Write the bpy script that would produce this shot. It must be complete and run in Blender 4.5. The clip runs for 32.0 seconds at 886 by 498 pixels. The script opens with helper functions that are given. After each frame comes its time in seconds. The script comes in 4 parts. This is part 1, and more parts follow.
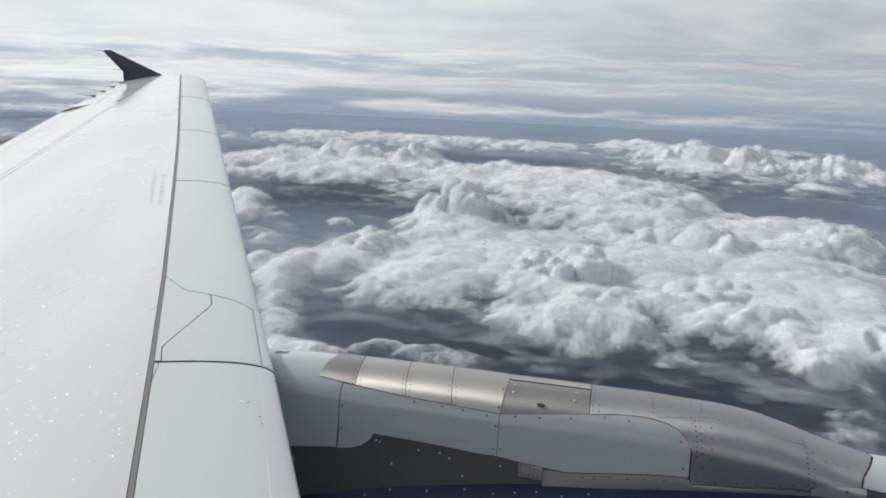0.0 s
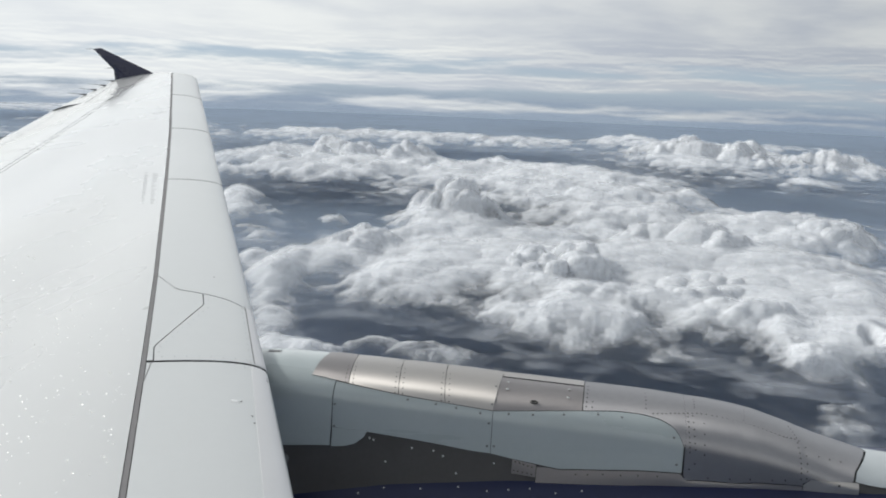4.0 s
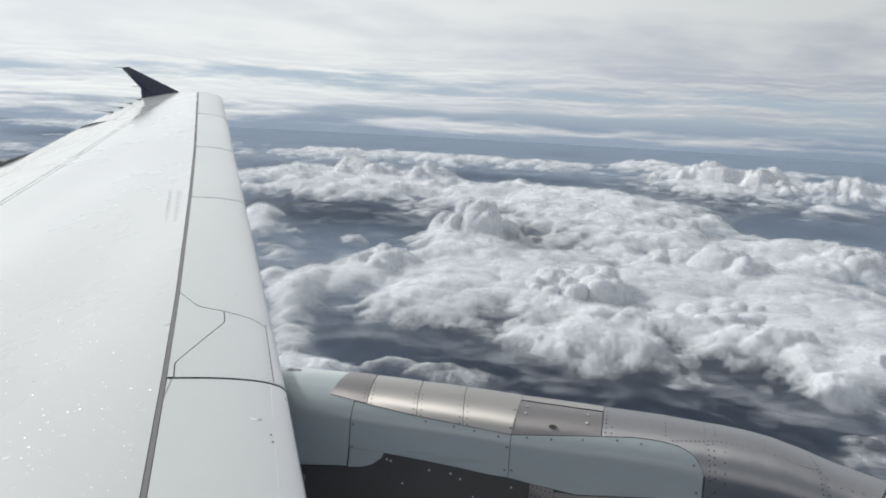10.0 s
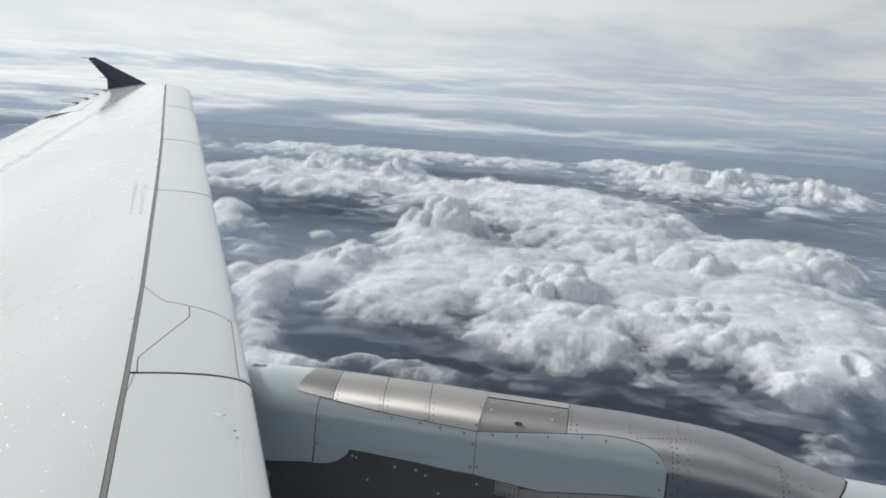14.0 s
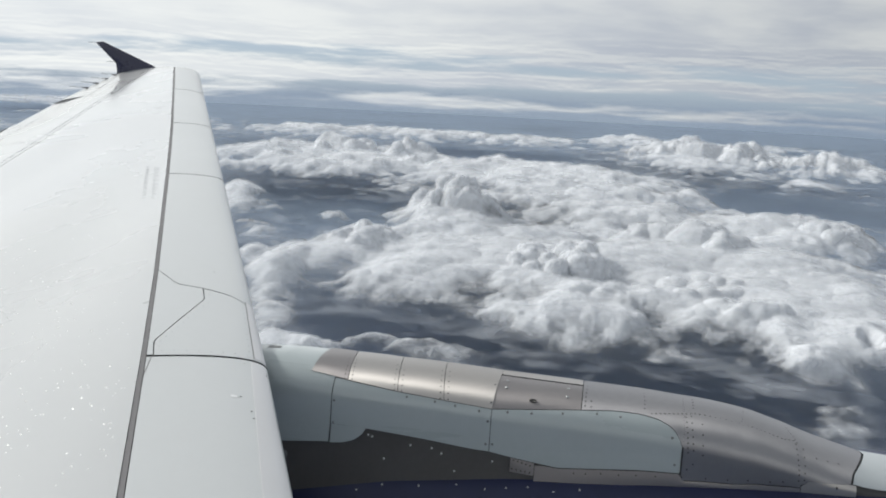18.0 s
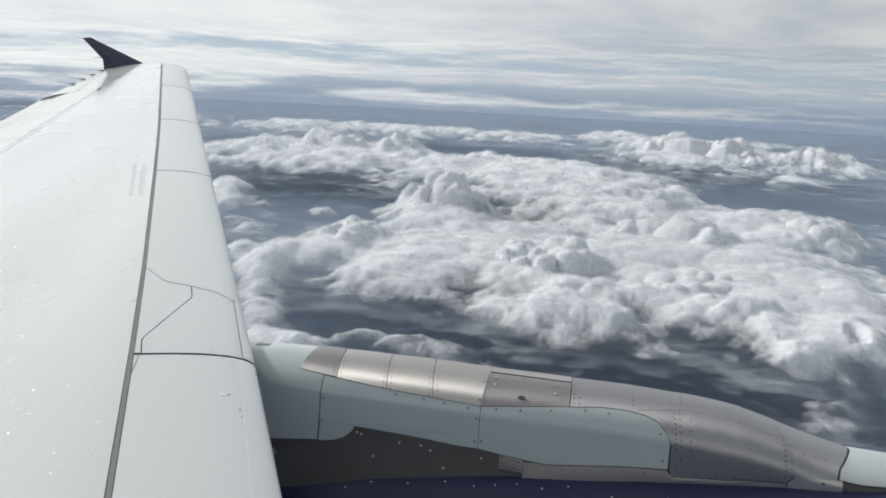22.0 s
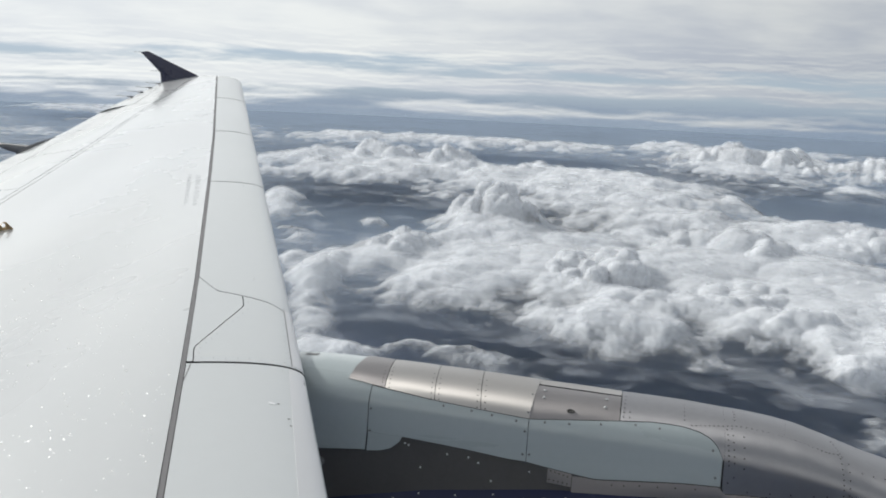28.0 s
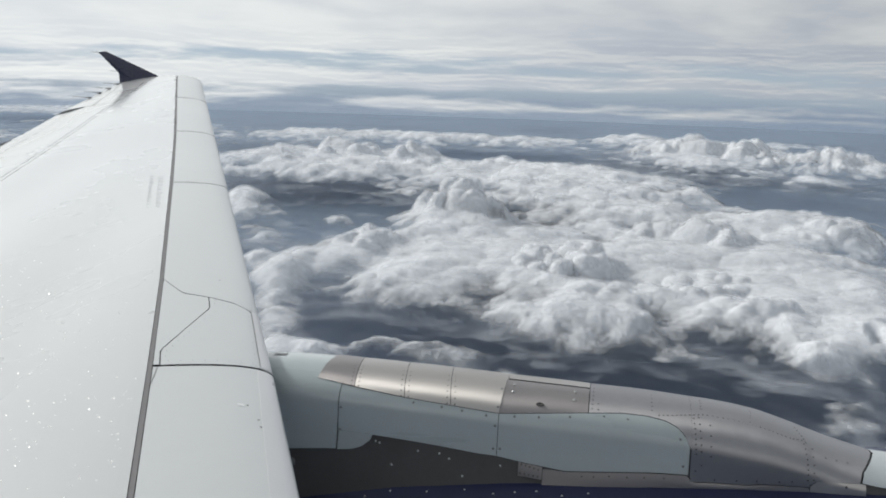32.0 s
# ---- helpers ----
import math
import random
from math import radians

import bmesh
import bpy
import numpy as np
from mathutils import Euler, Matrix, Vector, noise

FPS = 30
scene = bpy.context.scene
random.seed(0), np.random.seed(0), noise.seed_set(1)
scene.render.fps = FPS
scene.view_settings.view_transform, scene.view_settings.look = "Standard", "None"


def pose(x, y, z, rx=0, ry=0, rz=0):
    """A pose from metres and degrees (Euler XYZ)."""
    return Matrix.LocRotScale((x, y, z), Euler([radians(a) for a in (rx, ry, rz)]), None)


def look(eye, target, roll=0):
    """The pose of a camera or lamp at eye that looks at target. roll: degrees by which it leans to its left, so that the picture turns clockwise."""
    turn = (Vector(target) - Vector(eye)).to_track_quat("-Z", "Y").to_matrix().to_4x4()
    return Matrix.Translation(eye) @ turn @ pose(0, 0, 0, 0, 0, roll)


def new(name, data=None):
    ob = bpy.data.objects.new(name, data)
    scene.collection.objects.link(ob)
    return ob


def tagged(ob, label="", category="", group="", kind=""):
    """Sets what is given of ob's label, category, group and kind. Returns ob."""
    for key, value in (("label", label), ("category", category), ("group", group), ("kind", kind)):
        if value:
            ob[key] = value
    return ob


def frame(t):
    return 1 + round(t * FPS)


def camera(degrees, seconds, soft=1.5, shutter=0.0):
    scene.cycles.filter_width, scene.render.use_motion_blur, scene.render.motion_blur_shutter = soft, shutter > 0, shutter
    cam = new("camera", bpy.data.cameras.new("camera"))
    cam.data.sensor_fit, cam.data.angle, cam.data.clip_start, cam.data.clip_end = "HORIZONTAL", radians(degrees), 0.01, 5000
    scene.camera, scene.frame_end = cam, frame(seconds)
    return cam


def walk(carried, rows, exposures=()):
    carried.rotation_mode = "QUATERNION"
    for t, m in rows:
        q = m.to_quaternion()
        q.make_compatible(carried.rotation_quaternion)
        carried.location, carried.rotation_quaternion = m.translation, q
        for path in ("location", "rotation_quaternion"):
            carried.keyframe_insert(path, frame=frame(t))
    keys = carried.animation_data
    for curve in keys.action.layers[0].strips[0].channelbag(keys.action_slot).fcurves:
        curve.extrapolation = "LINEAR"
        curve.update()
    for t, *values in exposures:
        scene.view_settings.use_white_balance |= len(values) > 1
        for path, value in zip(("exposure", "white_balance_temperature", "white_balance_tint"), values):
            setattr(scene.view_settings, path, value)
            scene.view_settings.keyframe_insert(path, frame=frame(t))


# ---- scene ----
# World: x forward along the aeroplane, y outboard over the wing, z up; the eye stands at the origin, just inside a cabin window.
cam = camera(52.9, 32.0, 1.9)
ROWS = [
    (0, -0.001, 0.001, -0.002, 80.11, -2.53, 11.00),
    (0.5, 0.000, 0.005, 0.002, 79.61, -2.46, 10.98),
    (1, -0.004, 0.005, -0.004, 79.05, -2.37, 11.26),
    (1.5, -0.003, 0.007, -0.003, 79.37, -2.22, 11.05),
    (2, -0.003, 0.002, -0.002, 79.58, -2.18, 10.71),
    (2.5, 0.006, 0.008, 0.002, 79.69, -1.97, 10.73),
    (4.5, 0.004, 0.008, 0.002, 80.20, -2.62, 10.28),
    (5, 0.002, 0.005, 0.001, 81.07, -4.26, 9.87),
    (5.3, 0.006, 0.006, 0.021, 82.22, -3.84, 9.72),
    (5.5, 0.022, 0.007, 0.044, 83.52, -3.37, 9.54),
    (6, 0.015, 0.016, 0.056, 84.80, -2.45, 10.22),
    (6.5, 0.009, 0.003, 0.063, 84.33, -2.99, 10.62),
    (7, 0.009, 0.006, 0.067, 83.90, -2.94, 10.54),
    (7.5, 0.007, 0.004, 0.073, 83.36, -3.08, 10.14),
    (8, 0.000, -0.006, 0.069, 83.30, -3.05, 10.12),
    (8.5, 0.005, -0.002, 0.060, 82.83, -2.37, 10.33),
    (9, 0.006, -0.008, 0.049, 81.56, -2.13, 10.76),
    (9.5, 0.014, 0.002, 0.026, 80.84, -2.58, 10.55),
    (10, 0.000, -0.001, 0.004, 81.25, -3.02, 11.95),
    (10.5, 0.008, 0.003, 0.000, 81.58, -2.89, 12.62),
    (11, 0.007, 0.009, 0.000, 81.76, -2.95, 11.87),
    (11.5, 0.008, 0.009, 0.000, 81.41, -3.35, 11.10),
    (12, 0.008, 0.006, 0.002, 81.05, -3.70, 10.34),
    (12.5, 0.009, 0.008, -0.003, 80.94, -3.89, 9.98),
    (13, 0.005, 0.006, 0.004, 81.04, -3.89, 9.73),
    (13.5, 0.006, 0.006, 0.007, 81.06, -3.80, 9.71),
    (14, 0.004, 0.005, 0.002, 81.16, -3.96, 10.07),
    (14.5, 0.007, 0.009, 0.004, 80.93, -3.95, 10.78),
    (16.5, 0.002, 0.003, 0.006, 80.18, -3.08, 10.22),
    (17, 0.005, 0.005, 0.009, 80.16, -2.93, 10.33),
    (17.5, 0.003, 0.003, 0.006, 80.03, -2.96, 10.59),
    (18, 0.001, 0.004, 0.004, 79.75, -2.92, 10.66),
    (18.5, 0.006, 0.007, 0.006, 79.78, -2.86, 10.60),
    (19, 0.001, -0.001, 0.007, 79.90, -3.01, 10.40),
    (19.5, 0.003, 0.006, 0.002, 79.99, -3.06, 10.31),
    (20, 0.002, 0.005, 0.007, 79.80, -2.98, 10.18),
    (20.5, 0.003, 0.009, 0.008, 79.74, -2.96, 10.14),
    (21, 0.005, 0.013, 0.009, 79.64, -2.88, 10.01),
    (21.5, 0.003, 0.007, 0.011, 79.56, -2.89, 9.94),
    (22, 0.002, 0.006, 0.010, 79.54, -2.97, 9.95),
    (22.5, 0.002, 0.008, 0.006, 79.55, -2.98, 9.94),
    (23, 0.003, 0.006, 0.003, 79.58, -3.04, 9.92),
    (23.5, 0.003, 0.004, 0.003, 79.61, -3.12, 9.90),
    (24, 0.000, 0.004, 0.008, 79.55, -3.11, 9.80),
    (24.5, 0.003, 0.003, 0.006, 79.54, -3.06, 9.76),
    (25, 0.003, 0.009, 0.005, 79.61, -3.00, 9.79),
    (25.5, 0.008, 0.011, 0.011, 79.59, -2.88, 9.92),
    (26, 0.002, 0.005, 0.009, 79.79, -3.04, 10.56),
    (26.5, 0.005, 0.008, 0.004, 80.10, -2.97, 12.55),
    (28.5, 0.008, 0.016, 0.013, 80.06, -2.70, 13.32),
    (29, 0.007, 0.016, 0.011, 80.24, -2.77, 13.51),
    (29.5, 0.005, 0.008, 0.013, 80.35, -2.83, 13.46),
    (30, 0.001, 0.009, 0.010, 80.34, -2.90, 13.23),
    (30.5, 0.003, 0.004, 0.011, 80.36, -2.86, 13.25),
    (31, 0.005, 0.006, 0.015, 80.26, -2.77, 12.95),
    (31.5, 0.006, 0.012, 0.009, 80.00, -2.37, 11.76),
    (32, 0.005, 0.007, 0.016, 79.92, -1.89, 10.81),
]
walk(cam, [(t, pose(x, y, z, rx, ry, rz)) for t, x, y, z, rx, ry, rz in ROWS], [(0, -0.03, 6200, 7), (2, -0.02, 6200, 7), (5, 0.03, 6200, 7), (6, -0.15, 6200, 7), (8, -0.13, 6200, 7), (10, -0.0, 6200, 7), (11, -0.11, 6200, 7), (13, 0.0, 6200, 7), (17, 0.01, 6200, 7), (20, 0.00, 6200, 7), (26, 0.04, 6200, 7), (30, -0.03, 6200, 7), (32, -0.06, 6200, 7)])

# ---- light ----
SUN_AZ, SUN_EL = -64.0, 31.0
SKY_BLUE = 0.115
sun_way = Vector((math.sin(radians(SUN_AZ)) * math.cos(radians(SUN_EL)), math.cos(radians(SUN_AZ)) * math.cos(radians(SUN_EL)), math.sin(radians(SUN_EL))))
sun_data = bpy.data.lights.new("sun", "SUN")
sun_data.energy, sun_data.angle, sun_data.color = 3.1, radians(6.0), (1.0, 0.95, 0.88)
sun = new("sun", sun_data)
sun.matrix_world = look(sun_way * 50, (0, 0, 0))

world = bpy.data.worlds.new("sky")
scene.world = world
world.use_nodes = True


class Nodes:
    """Short ways to wire a node tree."""

    def __init__(self, tree):
        self.tree = tree
        tree.nodes.clear()

    def add(self, kind, **values):
        node = self.tree.nodes.new(kind)
        for key, value in values.items():
            if key in node.inputs:
                self.put(node.inputs[key], value)
        return node

    def put(self, socket, value):
        if isinstance(value, bpy.types.NodeSocket):
            self.tree.links.new(value, socket)
        else:
            socket.default_value = value

    def math(self, op, a, b=0.0, clamp=False):
        node = self.tree.nodes.new("ShaderNodeMath")
        node.operation, node.use_clamp = op, clamp
        self.put(node.inputs[0], a)
        self.put(node.inputs[1], b)
        return node.outputs[0]

    def ramp(self, value, low, high, to_low=0.0, to_high=1.0):
        node = self.tree.nodes.new("ShaderNodeMapRange")
        node.interpolation_type = "SMOOTHSTEP"
        for n, v in enumerate((value, low, high, to_low, to_high)):
            self.put(node.inputs[n], v)
        return node.outputs[0]

    def noise(self, vector, scale, detail=4.0, rough=0.55, distort=0.0):
        node = self.add("ShaderNodeTexNoise", Vector=vector, Scale=scale, Detail=detail, Roughness=rough, Distortion=distort)
        return node.outputs["Fac"]

    def scaled(self, vector, x, y, z):
        node = self.tree.nodes.new("ShaderNodeMapping")
        self.put(node.inputs["Vector"], vector)
        node.inputs["Scale"].default_value = (x, y, z)
        return node.outputs[0]

    def mix(self, fac, a, b):
        node = self.tree.nodes.new("ShaderNodeMix")
        node.data_type = "RGBA"
        self.put(node.inputs["Factor"], fac)
        self.put(node.inputs["A"], a)
        self.put(node.inputs["B"], b)
        return node.outputs["Result"]

    def out(self, shader, kind="ShaderNodeOutputMaterial"):
        self.tree.links.new(shader, self.tree.nodes.new(kind).inputs["Surface"])


def build_sky():
    n = Nodes(world.node_tree)
    way = n.add("ShaderNodeTexCoord").outputs["Generated"]
    up = n.add("ShaderNodeSeparateXYZ", Vector=way).outputs["Z"]
    lifted = n.tree.nodes.new("ShaderNodeVectorMath")
    n.put(lifted.inputs[0], way)
    lifted.inputs[1].default_value = (0, 0, 0.13)
    sky = n.tree.nodes.new("ShaderNodeTexSky")
    sky.sky_type, sky.sun_disc = "NISHITA", False
    sky.sun_elevation, sky.sun_rotation = radians(SUN_EL), radians(SUN_AZ)
    sky.altitude = 1500
    n.put(sky.inputs["Vector"], lifted.outputs[0])
    # a bent copy of the direction, so that the layers are not ruled lines
    warp = n.add("ShaderNodeTexNoise", Vector=n.scaled(way, 2, 2, 5), Scale=2.0, Detail=4.0)
    bent = n.tree.nodes.new("ShaderNodeVectorMath")
    bent.operation = "SCALE"
    n.put(bent.inputs[0], warp.outputs["Color"])
    bent.inputs["Scale"].default_value = 0.022
    moved = n.tree.nodes.new("ShaderNodeVectorMath")
    n.put(moved.inputs[0], way)
    n.put(moved.inputs[1], bent.outputs[0])
    flow = moved.outputs[0]
    raised = n.tree.nodes.new("ShaderNodeVectorMath")
    n.put(raised.inputs[0], flow)
    raised.inputs[1].default_value = (0, 0, 0.0026)
    over = raised.outputs[0]
    streak = lambda v: n.noise(n.scaled(v, 1.4, 1.4, 25), 1.5, 7, 0.58, 0.2)
    puff = lambda v: n.noise(n.scaled(v, 5.5, 5.5, 38), 1.6, 7, 0.58, 0.1)
    heap = lambda v: n.math("ADD", n.math("MULTIPLY", streak(v), 0.62), n.math("MULTIPLY", puff(v), 0.38))
    here, above = heap(flow), heap(over)
    # how closed the layers are, by height over the horizon
    step = n.tree.nodes.new("ShaderNodeValToRGB")
    n.put(step.inputs[0], n.math("MULTIPLY", n.math("ADD", up, 0.05), 5.0, True))
    stops = step.color_ramp.elements
    stops[0].position, stops[1].position = 0.0, 1.0
    stops[0].color, stops[1].color = (0.30, 0.30, 0.30, 1), (0.78, 0.78, 0.78, 1)
    for place, value in ((0.08, 0.30), (0.12, 0.33), (0.155, 0.49), (0.19, 0.50), (0.23, 0.45), (0.275, 0.53), (0.32, 0.53), (0.37, 0.42), (0.43, 0.47), (0.50, 0.70), (0.62, 0.76)):
        stops.new(place).color = (value, value, value, 1)
    closed = n.math("SUBTRACT", n.add("ShaderNodeSeparateColor", Color=step.outputs[0]).outputs[0], 0.5)
    toward = n.tree.nodes.new("ShaderNodeVectorMath")
    toward.operation = "DOT_PRODUCT"
    n.put(toward.inputs[0], way)
    toward.inputs[1].default_value = sun_way
    closed = n.math("ADD", closed, n.ramp(toward.outputs["Value"], 0.55, 0.8, 0.0, 0.08))
    veil = n.math("MULTIPLY", n.ramp(n.math("ADD", here, closed), 0.42, 0.56, 0.14, 1.0), n.ramp(up, 0.3, 0.6, 1.0, 0.75))
    glare = n.ramp(toward.outputs["Value"], 0.1, 0.95, 0.87, 1.3)
    # clear gaps: pale blue air, greyer towards the horizon
    blue = n.add("ShaderNodeBackground", Color=n.mix(n.ramp(up, -0.02, 0.06, 1.0, 0.75), sky.outputs[0], (3.7, 4.15, 4.5, 1)), Strength=SKY_BLUE)
    low_air = n.add("ShaderNodeBackground", Color=n.mix(n.ramp(streak(over), 0.4, 0.6), (0.232, 0.292, 0.385, 1), (0.29, 0.35, 0.435, 1)), Strength=1.0)
    air = n.tree.nodes.new("ShaderNodeMixShader")
    n.put(air.inputs[0], n.ramp(up, -0.018, 0.014))
    n.put(air.inputs[1], low_air.outputs[0])
    n.put(air.inputs[2], blue.outputs[0])
    # layers: crests catch the sun, undersides are grey
    tone = n.math("ADD", n.math("MULTIPLY", n.noise(n.scaled(flow, 1.5, 1.5, 8), 1.6, 5, 0.5, 0.2), 0.75), n.math("MULTIPLY", n.noise(n.scaled(flow, 6, 6, 24), 2.0, 5, 0.5), 0.25))
    crest = n.ramp(n.math("SUBTRACT", here, above), -0.03, 0.05)
    lit = n.mix(n.ramp(up, 0.04, 0.075), n.math("ADD", n.math("MULTIPLY", crest, 0.5), n.math("MULTIPLY", n.ramp(tone, 0.38, 0.6), 0.5), True), n.ramp(tone, 0.38, 0.60))
    tint = n.mix(lit, (0.615, 0.645, 0.72, 1), (1.0, 0.99, 0.955, 1))
    tint = n.mix(n.ramp(up, 0.03, 0.10), tint, n.mix(0.3, tint, (0.76, 0.765, 0.79, 1)))
    tint = n.mix(n.ramp(toward.outputs["Value"], 0.25, 0.85, 0.0, 0.5), tint, (1.0, 0.975, 0.925, 1))
    cloud = n.add("ShaderNodeBackground", Color=tint, Strength=n.math("MULTIPLY", n.math("MULTIPLY", n.ramp(up, 0.14, 0.24, 0.755, 0.96), n.ramp(up, 0.3, 0.7, 1.0, 0.5)), glare))
    both = n.tree.nodes.new("ShaderNodeMixShader")
    n.put(both.inputs[0], veil)
    n.put(both.inputs[1], air.outputs[0])
    n.put(both.inputs[2], cloud.outputs[0])
    n.out(both.outputs[0], "ShaderNodeOutputWorld")


build_sky()


# ---- materials ----
def material(name):
    m = bpy.data.materials.new(name)
    m.use_nodes = True
    return m, Nodes(m.node_tree)


def paint(name, colour, rough=0.3, metal=0.0, coat=0.0, grain=0.04, scale=3.0, streak=(1, 1, 1), bump=0.0, coat_rough=0.08, brushed=0.0):
    """A painted or bare sheet: broad stains, fine grain, uneven gloss; brushed metal spreads its gloss along the pylon."""
    m, n = material(name)
    place = n.add("ShaderNodeNewGeometry").outputs["Position"]
    broad = n.noise(n.scaled(place, *streak), scale, 5, 0.6, 0.3)
    fine = n.noise(place, scale * 14, 4, 0.65)
    vary = n.math("ADD", n.math("MULTIPLY", n.math("SUBTRACT", broad, 0.5), 1.3), n.math("MULTIPLY", n.math("SUBTRACT", fine, 0.5), 0.6))
    fac = n.math("ADD", n.math("MULTIPLY", vary, 0.5), 0.5, True)
    dark = tuple(max(0.0, c * (1 - 2.2 * grain)) for c in colour) + (1,)
    light = tuple(min(1.0, c * (1 + 1.6 * grain)) for c in colour) + (1,)
    bsdf = n.add("ShaderNodeBsdfPrincipled", Metallic=metal, Roughness=n.ramp(broad, 0.25, 0.75, rough * 0.8, rough * 1.25))
    n.put(bsdf.inputs["Base Color"], n.mix(fac, dark, light))
    n.put(bsdf.inputs["Coat Weight"], coat)
    n.put(bsdf.inputs["Coat Roughness"], coat_rough)
    if brushed:
        n.put(bsdf.inputs["Anisotropic"], brushed)
        n.put(bsdf.inputs["Tangent"], n.add("ShaderNodeCombineXYZ", X=1.0, Y=0.0, Z=0.0).outputs[0])
    if bump:
        lump = n.add("ShaderNodeBump", Height=n.noise(n.scaled(place, *streak), 0.7, 0.0, 0.4), Strength=1.0, Distance=bump)
        n.put(bsdf.inputs["Normal"], lump.outputs[0])
    n.out(bsdf.outputs[0])
    return m


M_WING = paint("wing_paint", (0.65, 0.65, 0.645), 0.28, 0, 0.8, 0.024, 0.5, (1, 0.4, 1), 0, 0.09)
M_SLAT = paint("slat_paint", (0.62, 0.63, 0.63), 0.33, 0, 0.3, 0.035, 0.8, (1, 0.4, 1))
M_EDGE = paint("leading_edge_bare_metal", (0.70, 0.69, 0.69), 0.32, 0.45, 0.0, 0.03, 3, (1, 0.3, 1))
M_SEAM = paint("seam_dark", (0.02, 0.02, 0.022), 0.7)
M_SEAL = paint("seal_rubber", (0.185, 0.175, 0.18), 0.55, 0, 0, 0.12, 5, (1, 0.4, 1))
M_NAVY = paint("navy_paint", (0.022, 0.022, 0.055), 0.3, 0, 0.4, 0.08, 2)
M_BLUE = paint("cowl_blue_paint", (0.012, 0.017, 0.062), 0.4, 0, 0.0, 0.1, 2)
M_PYLON = paint("pylon_paint", (0.43, 0.475, 0.48), 0.28, 0, 0.9, 0.07, 2, (0.25, 1, 2.2))
M_CONE = paint("cone_paint", (0.5, 0.53, 0.54), 0.3, 0, 0.5, 0.04, 2)
M_TITAN = paint("titanium_sheet", (0.56, 0.53, 0.505), 0.45, 1.0, 0, 0.07, 2.5, (0.5, 1, 2), 0.012, 0.08, 0.85)
M_NOSE = paint("nose_metal", (0.40, 0.39, 0.40), 0.45, 1.0, 0, 0.12, 2, (0.6, 1, 1.6), 0.02, 0.08, 0.85)
M_TITAN_DARK = paint("titanium_sheet_dull", (0.36, 0.335, 0.33), 0.36, 0.95, 0, 0.08, 4, (0.5, 1, 2), 0, 0.08, 0.8)
M_SOOT = paint("cowl_dark_composite", (0.078, 0.075, 0.074), 0.55, 0, 0, 0.2, 3)
# dark fittings, and the track fairings' shade as a dark grey colour
M_TRACK = paint("shade_and_fitting_grey", (0.16, 0.16, 0.165), 0.5, 0, 0, 0.1, 4)
M_RIVET = paint("rivet_heads", (0.10, 0.095, 0.09), 0.5, 0.5, 0, 0.15, 40)
M_FLUSH = paint("flush_rivets", (0.36, 0.36, 0.36), 0.5, 0.2, 0, 0.1, 40)
M_BOLT = paint("bright_bolts", (0.6, 0.6, 0.6), 0.3, 0.9, 0, 0.1, 40)
M_BOLT_DARK = paint("dull_bolts", (0.2, 0.2, 0.2), 0.5, 0.4, 0, 0.15, 40)
M_BRASS = paint("bronzed_metal", (0.42, 0.31, 0.18), 0.38, 0.8, 0, 0.15, 20)
M_STENCIL = paint("stencil_grey", (0.515, 0.515, 0.52), 0.3, 0, 0.8, 0.1, 30, (1, 1, 1), 0, 0.07)
M_CHIP = paint("bare_chip", (0.85, 0.85, 0.85), 0.4, 0, 0, 0.03, 30)
M_WICK = paint("wick_grey", (0.13, 0.13, 0.13), 0.5)
M_TRIM = paint("cabin_plastic", (0.31, 0.30, 0.30), 0.5, 0, 0, 0.03, 20)
M_SKIN = paint("fuselage_paint", (0.7, 0.7, 0.7), 0.35, 0, 0.3, 0.03, 1)
M_BELLY = paint("unseen_belly_paint", (0.68, 0.69, 0.70), 0.45, 0, 0.0, 0.05, 1)


def water_material():
    m, n = material("water_bead")
    bsdf = n.add("ShaderNodeBsdfPrincipled", Roughness=0.3, IOR=1.45)
    n.put(bsdf.inputs["Base Color"], (1, 1, 1, 1))
    n.put(bsdf.inputs["Transmission Weight"], 1.0)
    n.out(bsdf.outputs[0])
    return m


M_BEAD = water_material()


